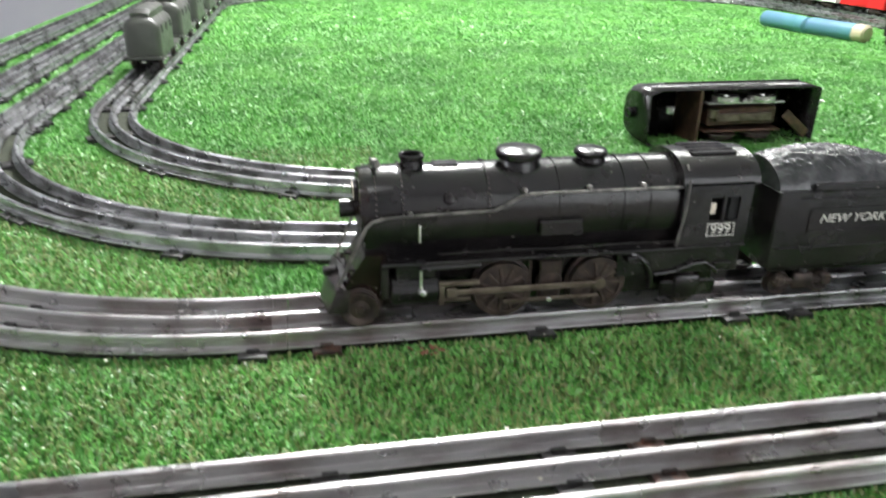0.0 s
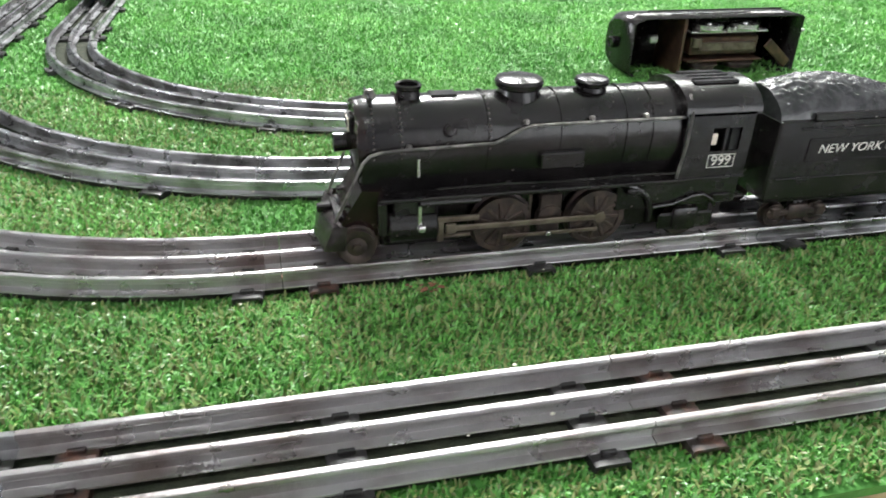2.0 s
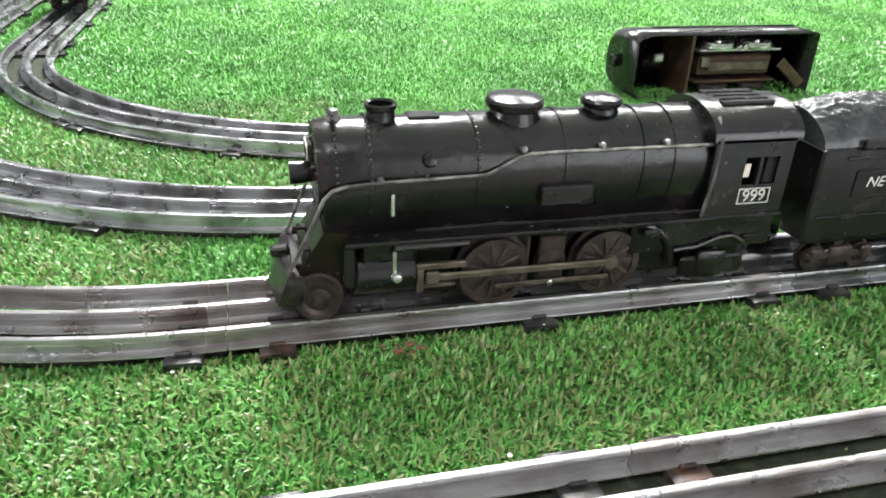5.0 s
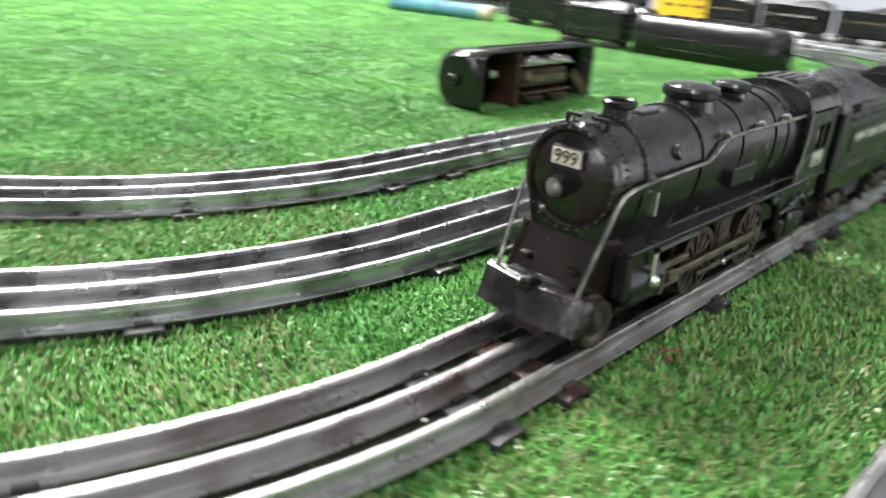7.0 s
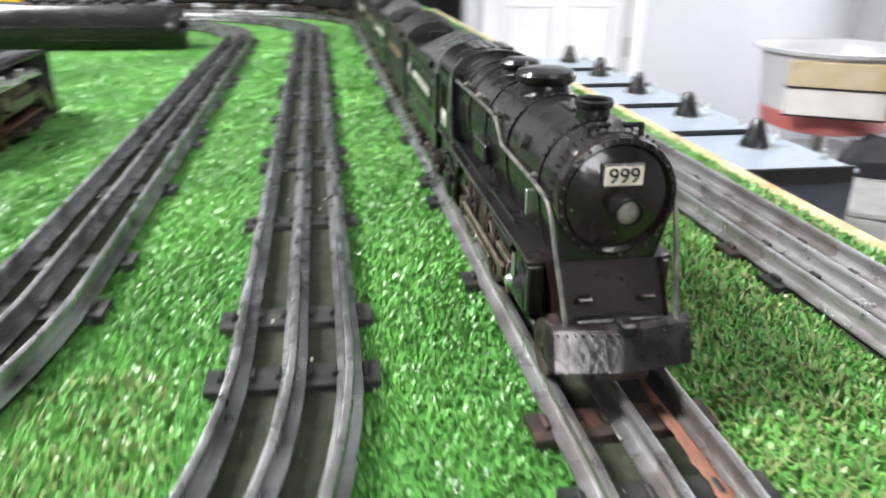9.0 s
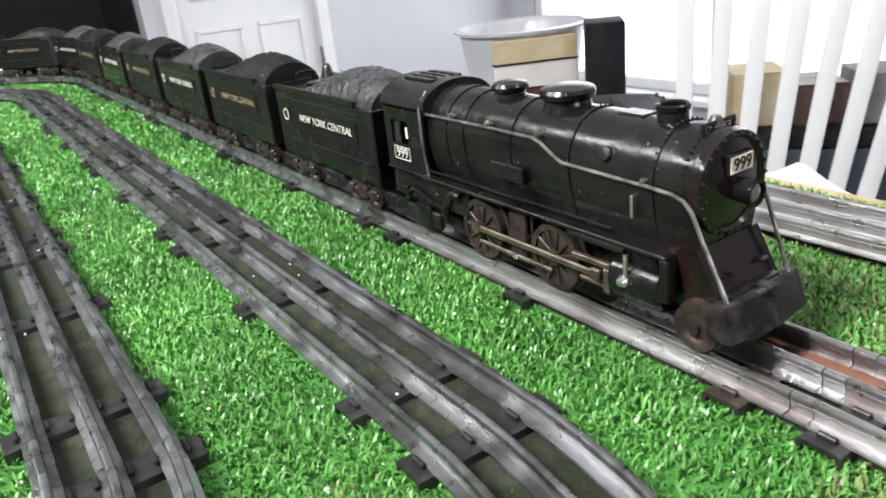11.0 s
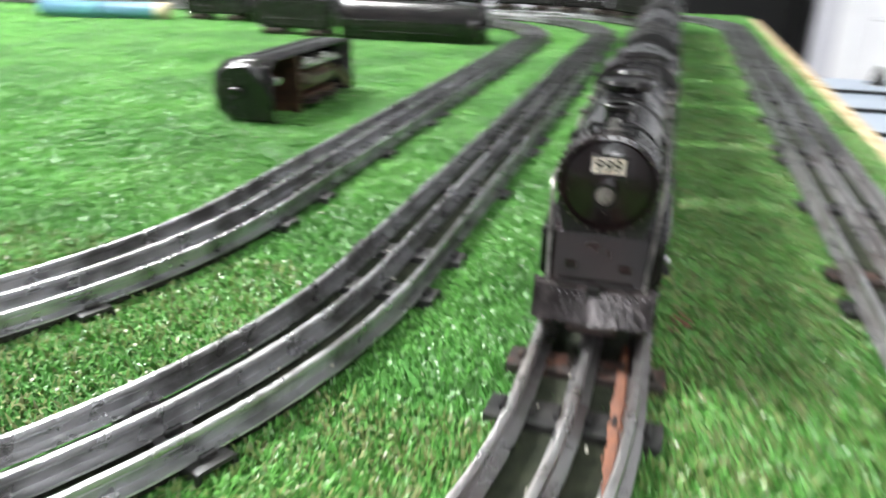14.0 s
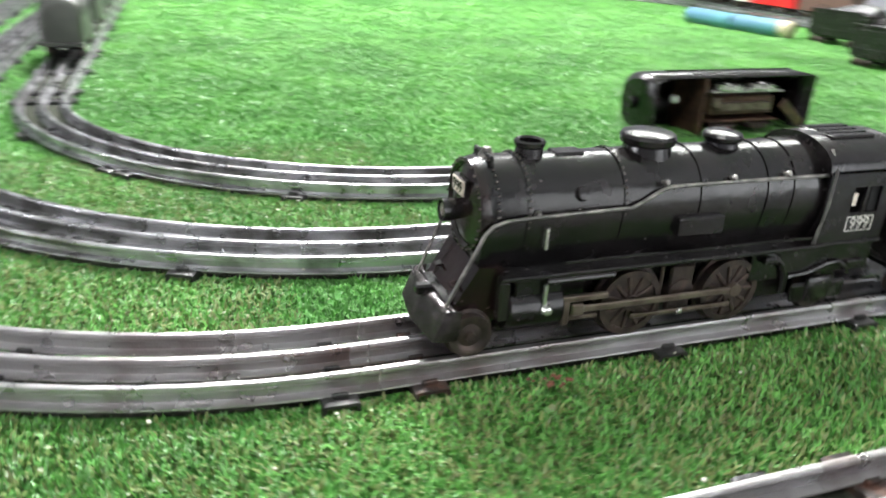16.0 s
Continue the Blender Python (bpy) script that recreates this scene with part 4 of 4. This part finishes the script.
    part("coupler_pin", cyl((Lb + 0.004, -0.010, 0.012), (1, 0, 0), 0.0016, 0.012, 10), STEEL, e, "bright coupler pin")
    return e


tipped = streamliner("tipped_locomotive", "black streamlined toy locomotive lying on its side, oily motor showing", 5, (0.178, 0.0268, 0.0640))
tipped.matrix_basis = pose(0.308, 0.287, 0.0270, 0, 0, 2) @ pose(0, 0, 0, -90, 0, 0)
loco_b = streamliner("streamlined_locomotive", "glossy black streamlined toy locomotive standing on the turf", 7, (0.236, 0.0260, 0.0620))
loco_b.matrix_basis = pose(0.905, 0.256, -0.0005, 0, 0, 88)
tb = tender("black toy tender standing on the turf behind the streamlined engine", "", LETTER, BLACK, COAL)
tb.matrix_basis = pose(0.908, 0.575, -0.0118, 0, 0, 88)
loco_c = streamliner("streamlined_locomotive", "dull black streamlined toy locomotive resting on the turf far off")
loco_c.matrix_basis = pose(1.075, 0.56, -0.0005, 0, 0, 92)
copy_thing(tb, pose(1.075, 0.83, -0.0118, 0, 0, 93))


# ---- blue tin cylinders lying on the turf ----
def blue_cylinder(at, label, cap):
    c = thing("tank_body", label, "toy tank", "blue tank bodies on the turf", at=at)
    part("barrel", lathe([(0, 0), (0.0130, 0.0), (0.0160, 0.002), (0.0165, 0.004), (0.0165, 0.108), (0, 0.108)], (0, 0, 0.0165), (1, 0, 0), 28), BLUE, c)
    part("end_cap", lathe([(0.0160, 0.108), (0.0163, 0.110), (0.0160, 0.130), (0.0120, 0.1335), (0, 0.134)], (0, 0, 0.0165), (1, 0, 0), 28), cap, c)


blue_cylinder(pose(0.995, 1.175, 0, 0, 0, -86), "faded blue tin tank body lying on the turf", BLUE)
blue_cylinder(pose(1.010, 1.045, 0, 0, 0, -78), "faded blue green tin tank body with a tan end", TAN)


# ---- the other trains ----
def wagon(name, label, category, body_mat, roof_mat, length=0.150, h=0.052, rounded=False, windows=0, group="cars of the far trains"):
    """A toy car: body, roof, trucks and couplers, centred."""
    c = thing(name, label, category, group)
    L, W, z0 = length / 2, 0.0215, 0.0275
    if rounded:
        secs = [(-L, 0.72, 0.80), (-L + 0.004, 0.90, 0.92), (-L + 0.012, 1, 0.99), (-L + 0.02, 1, 1), (L - 0.02, 1, 1), (L - 0.012, 1, 0.99), (L - 0.004, 0.90, 0.92), (L, 0.72, 0.80)]
        bm = loft([[(x, -W * w, z0)] + [(x, -W * w * math.cos(a), z0 + h * q * (0.72 + 0.28 * math.sin(a))) for a in [math.pi * k / 12 for k in range(13)]] + [(x, W * w, z0)] for x, w, q in secs])
        for v in bm.verts:
            v.co.x = -L + (v.co.x + L) * 0.66
        body = part("car_body", bm, body_mat, c)
        part("deck", box(-L - 0.004, L + 0.002, -W * 0.98, W * 0.98, z0 - 0.0015, z0 + 0.0025, 0.0008), body_mat, c)
        part("roof_hatch", loft([[(x, y * k, z0 + h - 0.004), (x, y * k, z0 + h + 0.005 * q), (x, y * 0.6 * k, z0 + h + 0.008 * q), (x, -y * 0.6 * k, z0 + h + 0.008 * q), (x, -y * k, z0 + h + 0.005 * q), (x, -y * k, z0 + h - 0.004)] for x, y, k, q in ((-L + 0.008, 0.013, 0.8, 0.4), (-L + 0.014, 0.013, 1, 1), (L * 0.2, 0.013, 1, 1), (L * 0.24, 0.013, 0.8, 0.4))]), roof_mat, body)
    else:
        body = part("car_body", box(-L, L, -W, W, z0, z0 + h - 0.006, 0.0008), body_mat, c)
        part("car_roof", loft([arch(x, W + 0.001, z0 + h - 0.007, z0 + h - 0.006, 0.006, 8) for x in (-L - 0.002, L + 0.002)]), roof_mat, c)
        for s in (-1, 1):
            part("car_door", box(-0.018, 0.018, s * (W + 0.0006) - 0.0008, s * (W + 0.0006) + 0.0008, z0 + 0.003, z0 + h - 0.009, 0.0004), body_mat, c)
            part("door_track", box(-0.040, 0.022, s * (W + 0.0009) - 0.0006, s * (W + 0.0009) + 0.0006, z0 + h - 0.0088, z0 + h - 0.0076), roof_mat, c, "", None)
    for k in range(windows):
        for s in (-1, 1):
            x = -L + 0.022 + k * ((1.32 if rounded else 2) * L - 0.044) / max(1, windows - 1)
            part("window", box(x - 0.003, x + 0.003, s * W - 0.0007, s * W + 0.0007, z0 + 0.028, z0 + 0.038, 0.0003), DARK, body, "dark window")
    part("underframe", box(-L + 0.006, L - 0.006, -0.015, 0.015, 0.0240, z0 + 0.0005, 0.0006), BLACK, c)
    truck(c, -L + 0.032, STEEL if name == "passenger_car" else None)
    truck(c, L - 0.032, STEEL if name == "passenger_car" else None)
    for s in (-1, 1):
        part("coupler", box(s * L - 0.004, s * L + 0.004, -0.003, 0.003, 0.0225, 0.0250, 0.0006), STEEL, c)
    return c


def leg_pose(name, y, side):
    """On the left or right leg of a loop at that y, running along y."""
    x = LOOPS[name][2 if side < 0 else 3]
    return pose(x, y, 0, 0, 0, 90)


grey_car = wagon("passenger_car", "grey olive rounded toy passenger car on the inner track", "toy train car", GREY, GREY, 0.165, 0.050, True, 3, "grey cars on the inner track")
grey_car.matrix_basis = leg_pose("C", 0.735, -1)
for k in range(1, 5):
    copy_thing(grey_car, leg_pose("C", 0.735 + 0.190 * k, -1))
w = wagon("box_car", "yellow toy box car with dark marks on the far track", "toy train car", YELLOW, BLACK, 0.125, 0.050)
w.matrix_basis = leg_pose("A", 0.700, 1)
for k in range(3):
    part("side_marking", box(-0.052 + k * 0.035, -0.034 + k * 0.035, 0.0230, 0.0234, 0.050, 0.056), DARK, w, "dark unreadable lettering bar", None)
w = wagon("box_car", "white toy box car on the far track", "toy train car", CREAM, CREAM, 0.150, 0.054)
w.matrix_basis = leg_pose("B", 1.470, 1)
w = wagon("box_car", "bright red toy box car on the far track", "toy train car", RED, RED, 0.150, 0.054)
w.matrix_basis = leg_pose("B", 1.305, 1)
w = wagon("box_car", "dark brown toy box car on the far track", "toy train car", BROWN, BROWN, 0.150, 0.054)
w.matrix_basis = leg_pose("B", 1.140, 1)
w = wagon("gondola", "black toy car on the far track", "toy train car", BOXBLACK, BOXBLACK, 0.150, 0.046)
w.matrix_basis = leg_pose("B", 1.635, 1)
w = wagon("caboose", "dull grey toy car on the far track", "toy train car", GREY, BLACK, 0.150, 0.050, False, 3)
w.matrix_basis = on_loop("B", 1.611 - 0.635 + 0.4987 + 1.773 - 0.635 + 0.12)
loco_d = streamliner("streamlined_locomotive", "dark grey toy locomotive boiler on the far track")
loco_d.matrix_basis = pose(LOOPS["A"][3], 0.80, 0.0122, 0, 0, 90)


# ---- transformers and clutter beside the table ----
PALEBLUE = material("pale_blue_grey_enamel", (0.30, 0.35, 0.43), 0.35, 0.0, (0.34, 0.39, 0.46), 30, 4, 0.05, 300)
NAVY = material("dark_slate_case", (0.035, 0.045, 0.065), 0.45, 0.0, (0.05, 0.06, 0.08), 30, 4, 0.1, 300)
BAKELITE = material("black_bakelite", (0.012, 0.012, 0.013), 0.22, 0.0, (0.018, 0.018, 0.018), 80, 3)
PINK = material("faded_red_plastic", (0.52, 0.14, 0.13), 0.45, 0.0, (0.58, 0.20, 0.18), 12, 3)
CLOTH = material("white_cloth", (0.80, 0.76, 0.73), 0.85, 0.0, (0.74, 0.69, 0.66), 20, 5, 0.6, 90)
CARD = material("cardboard_label", (0.55, 0.42, 0.24), 0.7, 0.0, (0.62, 0.52, 0.36), 20, 4)
CLEAR = material("cloudy_plastic", (0.55, 0.56, 0.60), 0.25, 0.0, (0.62, 0.62, 0.66), 10, 3)
GREYF = material("grey_canvas", (0.30, 0.29, 0.29), 0.85, 0.0, (0.24, 0.23, 0.23), 30, 5, 0.5, 200)
BLACKP = material("black_plastic_case", (0.010, 0.010, 0.013), 0.7, 0.0, (0.018, 0.018, 0.022), 30, 4, 0.2, 200, spec=0.15)


def transformer(at):
    t = thing("train_transformer", "pale blue grey train transformer with a black pointer knob", "transformer", "transformers on the side shelf", at=at)
    part("case", box(-0.062, 0.062, -0.036, 0.090, -0.100, -0.003, 0.004, 2), NAVY, t, "dark slate case")
    part("top_plate", box(-0.0622, 0.0622, -0.037, 0.091, -0.0032, 0.0, 0.0010), PALEBLUE, t)
    part("edge_strip", box(-0.0660, -0.0624, -0.030, 0.088, -0.010, 0.0042, 0.0008), BAKELITE, t, "black edge strip")
    k = part("knob", lathe([(0.0135, 0), (0.0132, 0.003), (0.0105, 0.009), (0.0080, 0.016), (0.0060, 0.022), (0.0040, 0.025), (0, 0.026)], (0.018, 0.008, 0.0), (0, 0, 1), 22), BAKELITE, t, "black bakelite knob")
    part("pointer", box(0.0160, 0.0200, 0.000, 0.016, 0.010, 0.021, 0.0014), BAKELITE, k)
    part("knob_ring", lathe([(0.0155, 0), (0.0155, 0.0012), (0.0125, 0.0016), (0.0125, 0)], (0.018, 0.008, 0.0), (0, 0, 1), 24), STEEL, t, "bright metal ring")
    for dx in (-0.03, 0.04):
        part("terminal_post", lathe([(0.003, 0), (0.003, 0.004), (0.0018, 0.005), (0.0018, 0.009), (0, 0.009)], (dx, -0.026, 0.0), (0, 0, 1), 10), STEEL, t)
    return t


for k in range(5):
    transformer(pose(0.412 + 0.131 * k, -0.308, -0.032, 0, 0, 0))
shelf = thing("side_shelf", "plain wooden side shelf holding the transformers", "shelf", kind="structure")
part("shelf_board", box(0.30, 1.20, -0.37, -0.197, -0.152, -0.1325, 0.002), PLY, shelf, "", None)
for x in (0.33, 1.17):
    part("shelf_leg", box(x - 0.02, x + 0.02, -0.36, -0.32, -0.78, -0.1525), PLY, shelf, "", None)

# slatted white panel
rail_p = thing("slatted_panel", "white painted upright slatted panel standing beside the table", "slatted panel")
p0, p1 = Vector((0.72, -0.86, 0)), Vector((0.440, -1.081, 0))
dirp = (p1 - p0).normalized()
rot = math.degrees(math.atan2(dirp.y, dirp.x))
for k in range(9):
    q = p0 + (p1 - p0) * (k / 8)
    ob = part("slat", box(-0.0145, 0.0145, -0.006, 0.006, -0.55, 0.36, 0.003, 2), WHITE, rail_p)
    ob.matrix_basis = pose(q.x, q.y, -0.55, 0, 1.5 * k, rot) @ pose(0, 0, 0.55)
for z in (-0.60, 0.36):
    ob = part("cross_rail", box(-0.03, (p1 - p0).length + (0.25 if z > 0 else 0.03), -0.011, 0.011, z, z + 0.05, 0.004, 2), WHITE, rail_p)
    ob.matrix_basis = pose(p0.x, p0.y, 0, 0, 0, rot)
for u in (-0.02, (p1 - p0).length + 0.02):
    ob = part("panel_foot", box(u - 0.015, u + 0.015, -0.10, 0.10, -0.78, -0.60, 0.004, 2), WHITE, rail_p)
    ob.matrix_basis = pose(p0.x, p0.y, 0, 0, 0, rot)

# dark chest and brown cartons behind the slats
chest = thing("storage_chest", "dark storage chest behind the white slatted panel", "chest", at=pose(0.60, -1.24, -0.78, 0, 0, rot))
part("chest_body", box(-0.27, 0.33, -0.10, 0.10, 0, 0.50, 0.006, 2), NAVY, chest)
part("chest_lid", box(-0.275, 0.335, -0.105, 0.105, 0.502, 0.535, 0.006, 2), BLACKP, chest)
for u, w_, h_, m_ in ((-0.20, 0.05, 0.10, CARD), (-0.09, 0.045, 0.075, BROWN), (0.02, 0.05, 0.09, GREYF), (0.13, 0.045, 0.12, BROWN), (0.24, 0.05, 0.08, CARD)):
    ctn = thing("carton", "small cardboard carton standing on the dark chest", "carton", "cartons on the chest", at=pose(0.60, -1.24, -0.245, 0, 0, rot) @ pose(u, 0, 0, 0, 0, 8))
    part("carton_body", box(-w_, w_, -0.06, 0.06, 0, h_, 0.002), m_, ctn)
    part("carton_flap", box(-w_, w_, -0.06, -0.001, h_, h_ + 0.003, 0.001), m_, ctn)
    part("carton_flap", box(-w_, w_, 0.001, 0.06, h_, h_ + 0.003, 0.001), m_, ctn)

# tub of labelled boxes on a thin stand
tub = thing("plastic_tub", "cloudy plastic tub with a faded red base on a metal stand", "storage tub", at=pose(1.578, -1.222, -0.30, 0, 0, -120) @ Matrix.Diagonal((1.13, 1.13, 1, 1)))
part("tub_base", lathe([(0, 0), (0.11, 0.0), (0.135, 0.01), (0.142, 0.055), (0.138, 0.055), (0, 0.03)], (0, 0, 0), (0, 0, 1), 32), PINK, tub, "faded red tub base")
part("tub_wall", lathe([(0.140, 0.055), (0.158, 0.19), (0.162, 0.20), (0.158, 0.202), (0.152, 0.19), (0.135, 0.055)], (0, 0, 0), (0, 0, 1), 32), CLEAR, tub, "cloudy clear tub wall")
part("tub_rim", lathe([(0.158, 0.196), (0.172, 0.198), (0.174, 0.206), (0.160, 0.208), (0.158, 0.196)], (0, 0, 0), (0, 0, 1), 32), CLEAR, tub, "grey rolled rim")
part("carton", box(-0.10, 0.10, -0.170, -0.150, 0.06, 0.125, 0.002), CLOTH, tub, "pale carton side")
part("carton", box(-0.10, 0.10, -0.172, -0.150, 0.128, 0.188, 0.002), CARD, tub, "tan carton side")
for z in (0.0575, 0.1255):
    part("dark_stripe", box(-0.102, 0.102, -0.1735, -0.150, z, z + 0.003), DARK, tub, "", None)
part("stand_post", cyl((0, 0, -0.235), (0, 0, 1), 0.018, 0.466, 14), STEEL, tub, "bright metal stand post")
part("stand_base", cyl((0, 0, -0.474), (0, 0, 1), 0.13, 0.012, 24), STEEL, tub)

# black upright case, black bag, grey bin, white cloth
up = thing("upright_case", "black upright plastic case with small white tabs", "case", at=pose(1.288, -1.256, -0.78, 0, 0, -43))
part("case_body", box(-0.067, 0.067, -0.05, 0.05, 0, 0.70, 0.006, 2), BLACKP, up)
for z in (0.56, 0.66):
    for x in (-0.03, 0.03):
        part("white_tab", box(x - 0.008, x + 0.008, -0.0515, -0.049, z, z + 0.006), WHITE, up, "small white tab", None)
bag = thing("equipment_bag", "black equipment bag heaped on a low stand", "bag", at=pose(0.93, -0.92, -0.78, 0, 0, -43))
bm = bmesh.new()
bmesh.ops.create_icosphere(bm, subdivisions=4, radius=1.0)
for v in bm.verts:
    d = v.co.copy()
    v.co = Vector((math.copysign(abs(d.x) ** 0.25, d.x) * 0.16, math.copysign(abs(d.y) ** 0.25, d.y) * 0.11, 0.49 + math.copysign(abs(d.z) ** 0.35, d.z) * 0.09)) * (1 + 0.05 * noise.noise(d * 2.5))
part("bag_body", bm, BLACKP, bag, "", 60)
part("bag_handle", box(-0.05, 0.05, -0.012, 0.012, 0.578, 0.592, 0.005, 2), BLACKP, bag)
part("stand_box", box(-0.15, 0.15, -0.10, 0.10, 0.0, 0.40, 0.004), BROWN, bag, "brown stand")
bin_ = thing("canvas_bin", "grey canvas bin with rounded corners beside the transformers", "bin", at=pose(0.555, -0.515, -0.78, 0, 0, -40))
part("bin_wall", box(-0.075, 0.075, -0.055, 0.055, 0, 0.655, 0.012, 3), GREYF, bin_)
part("bin_rim", tube([(-0.07, -0.05, 0.652), (0.07, -0.05, 0.652), (0.07, 0.05, 0.652), (-0.07, 0.05, 0.652), (-0.07, -0.05, 0.652)], 0.006, 8), GREYF, bin_)
cl = thing("folded_cloth", "rumpled white cloth over a low stool", "cloth", at=pose(0.315, -0.49, -0.78, 0, 0, -30))
n = 30
rows_ = []
for i in range(n + 1):
    row = []
    for j in range(n + 1):
        u, v = i / n * 2 - 1, j / n * 2 - 1
        edge = max(abs(u), abs(v))
        z = 0.64 - 0.11 * max(0, edge - 0.75) / 0.25 + 0.016 * noise.noise(Vector((u * 2.2, v * 2.2, 1)))
        row.append((u * 0.13, v * 0.11, z))
    rows_.append(row)
part("cloth_sheet", loft(rows_, cap=False, closed=False), CLOTH, cl, "", 60)
part("stool", box(-0.10, 0.10, -0.08, 0.08, 0, 0.605, 0.004), BROWN, cl, "brown stool under the cloth")

# ---- small things on the turf ----
rng = random.Random(4)
crumbs = bmesh.new()
for k in range(260):
    x, y = rng.uniform(-0.3, 0.5), rng.uniform(-0.17, 0.33)
    s = rng.uniform(0.0004, 0.0011)
    bmesh.ops.create_icosphere(crumbs, subdivisions=1, radius=s, matrix=Matrix.Translation((x, y, 0.0045 + rng.uniform(0, 0.0015))) @ Matrix.Diagonal((1, rng.uniform(0.5, 1), 0.5, 1)))
tagged(new("crumbs", mesh_of(crumbs, "crumbs", SPECK)), "pale crumbs and flecks on the turf", "debris", kind="stuff")
flakes = bmesh.new()
for k in range(34):
    u = rng.random()
    bmesh.ops.create_icosphere(flakes, subdivisions=1, radius=rng.uniform(0.0004, 0.0011), matrix=Matrix.Translation((-0.055 + 0.075 * u, -0.0128 + rng.gauss(0, 0.0009), 0.0052 + rng.random() * 0.001)) @ Matrix.Diagonal((1.6, 0.8, 0.5, 1)))
for k in range(16):
    bmesh.ops.create_icosphere(flakes, subdivisions=1, radius=rng.uniform(0.0006, 0.0015), matrix=Matrix.Translation((0.055 + rng.gauss(0, 0.004), -0.031 + rng.gauss(0, 0.002), 0.0045)) @ Matrix.Diagonal((1, 0.8, 0.5, 1)))
stain = []
for k in range(61):
    u = k / 60
    w = 0.0004 + 0.0022 * math.sin(math.pi * u) ** 0.4 * (0.75 + 0.5 * noise.noise(Vector((u * 21, 0, 2))))
    x, y = -0.062 + 0.086 * u, -0.0131 + 0.0005 * noise.noise(Vector((u * 15, 4, 0)))
    stain.append([(x, y - w, 0.0058), (x, y - w * 0.6, 0.0064), (x, y + w * 0.6, 0.0062), (x, y + w, 0.0054)])
tagged(new("rust_stain", mesh_of(loft(stain), "rust_stain", RUST, 40)), "crusted orange rust along the foot of a rail", "rust", kind="stuff")
tagged(new("rust_flakes", mesh_of(flakes, "rust_flakes", RUST)), "orange rust flakes between the rails", "debris", kind="stuff")
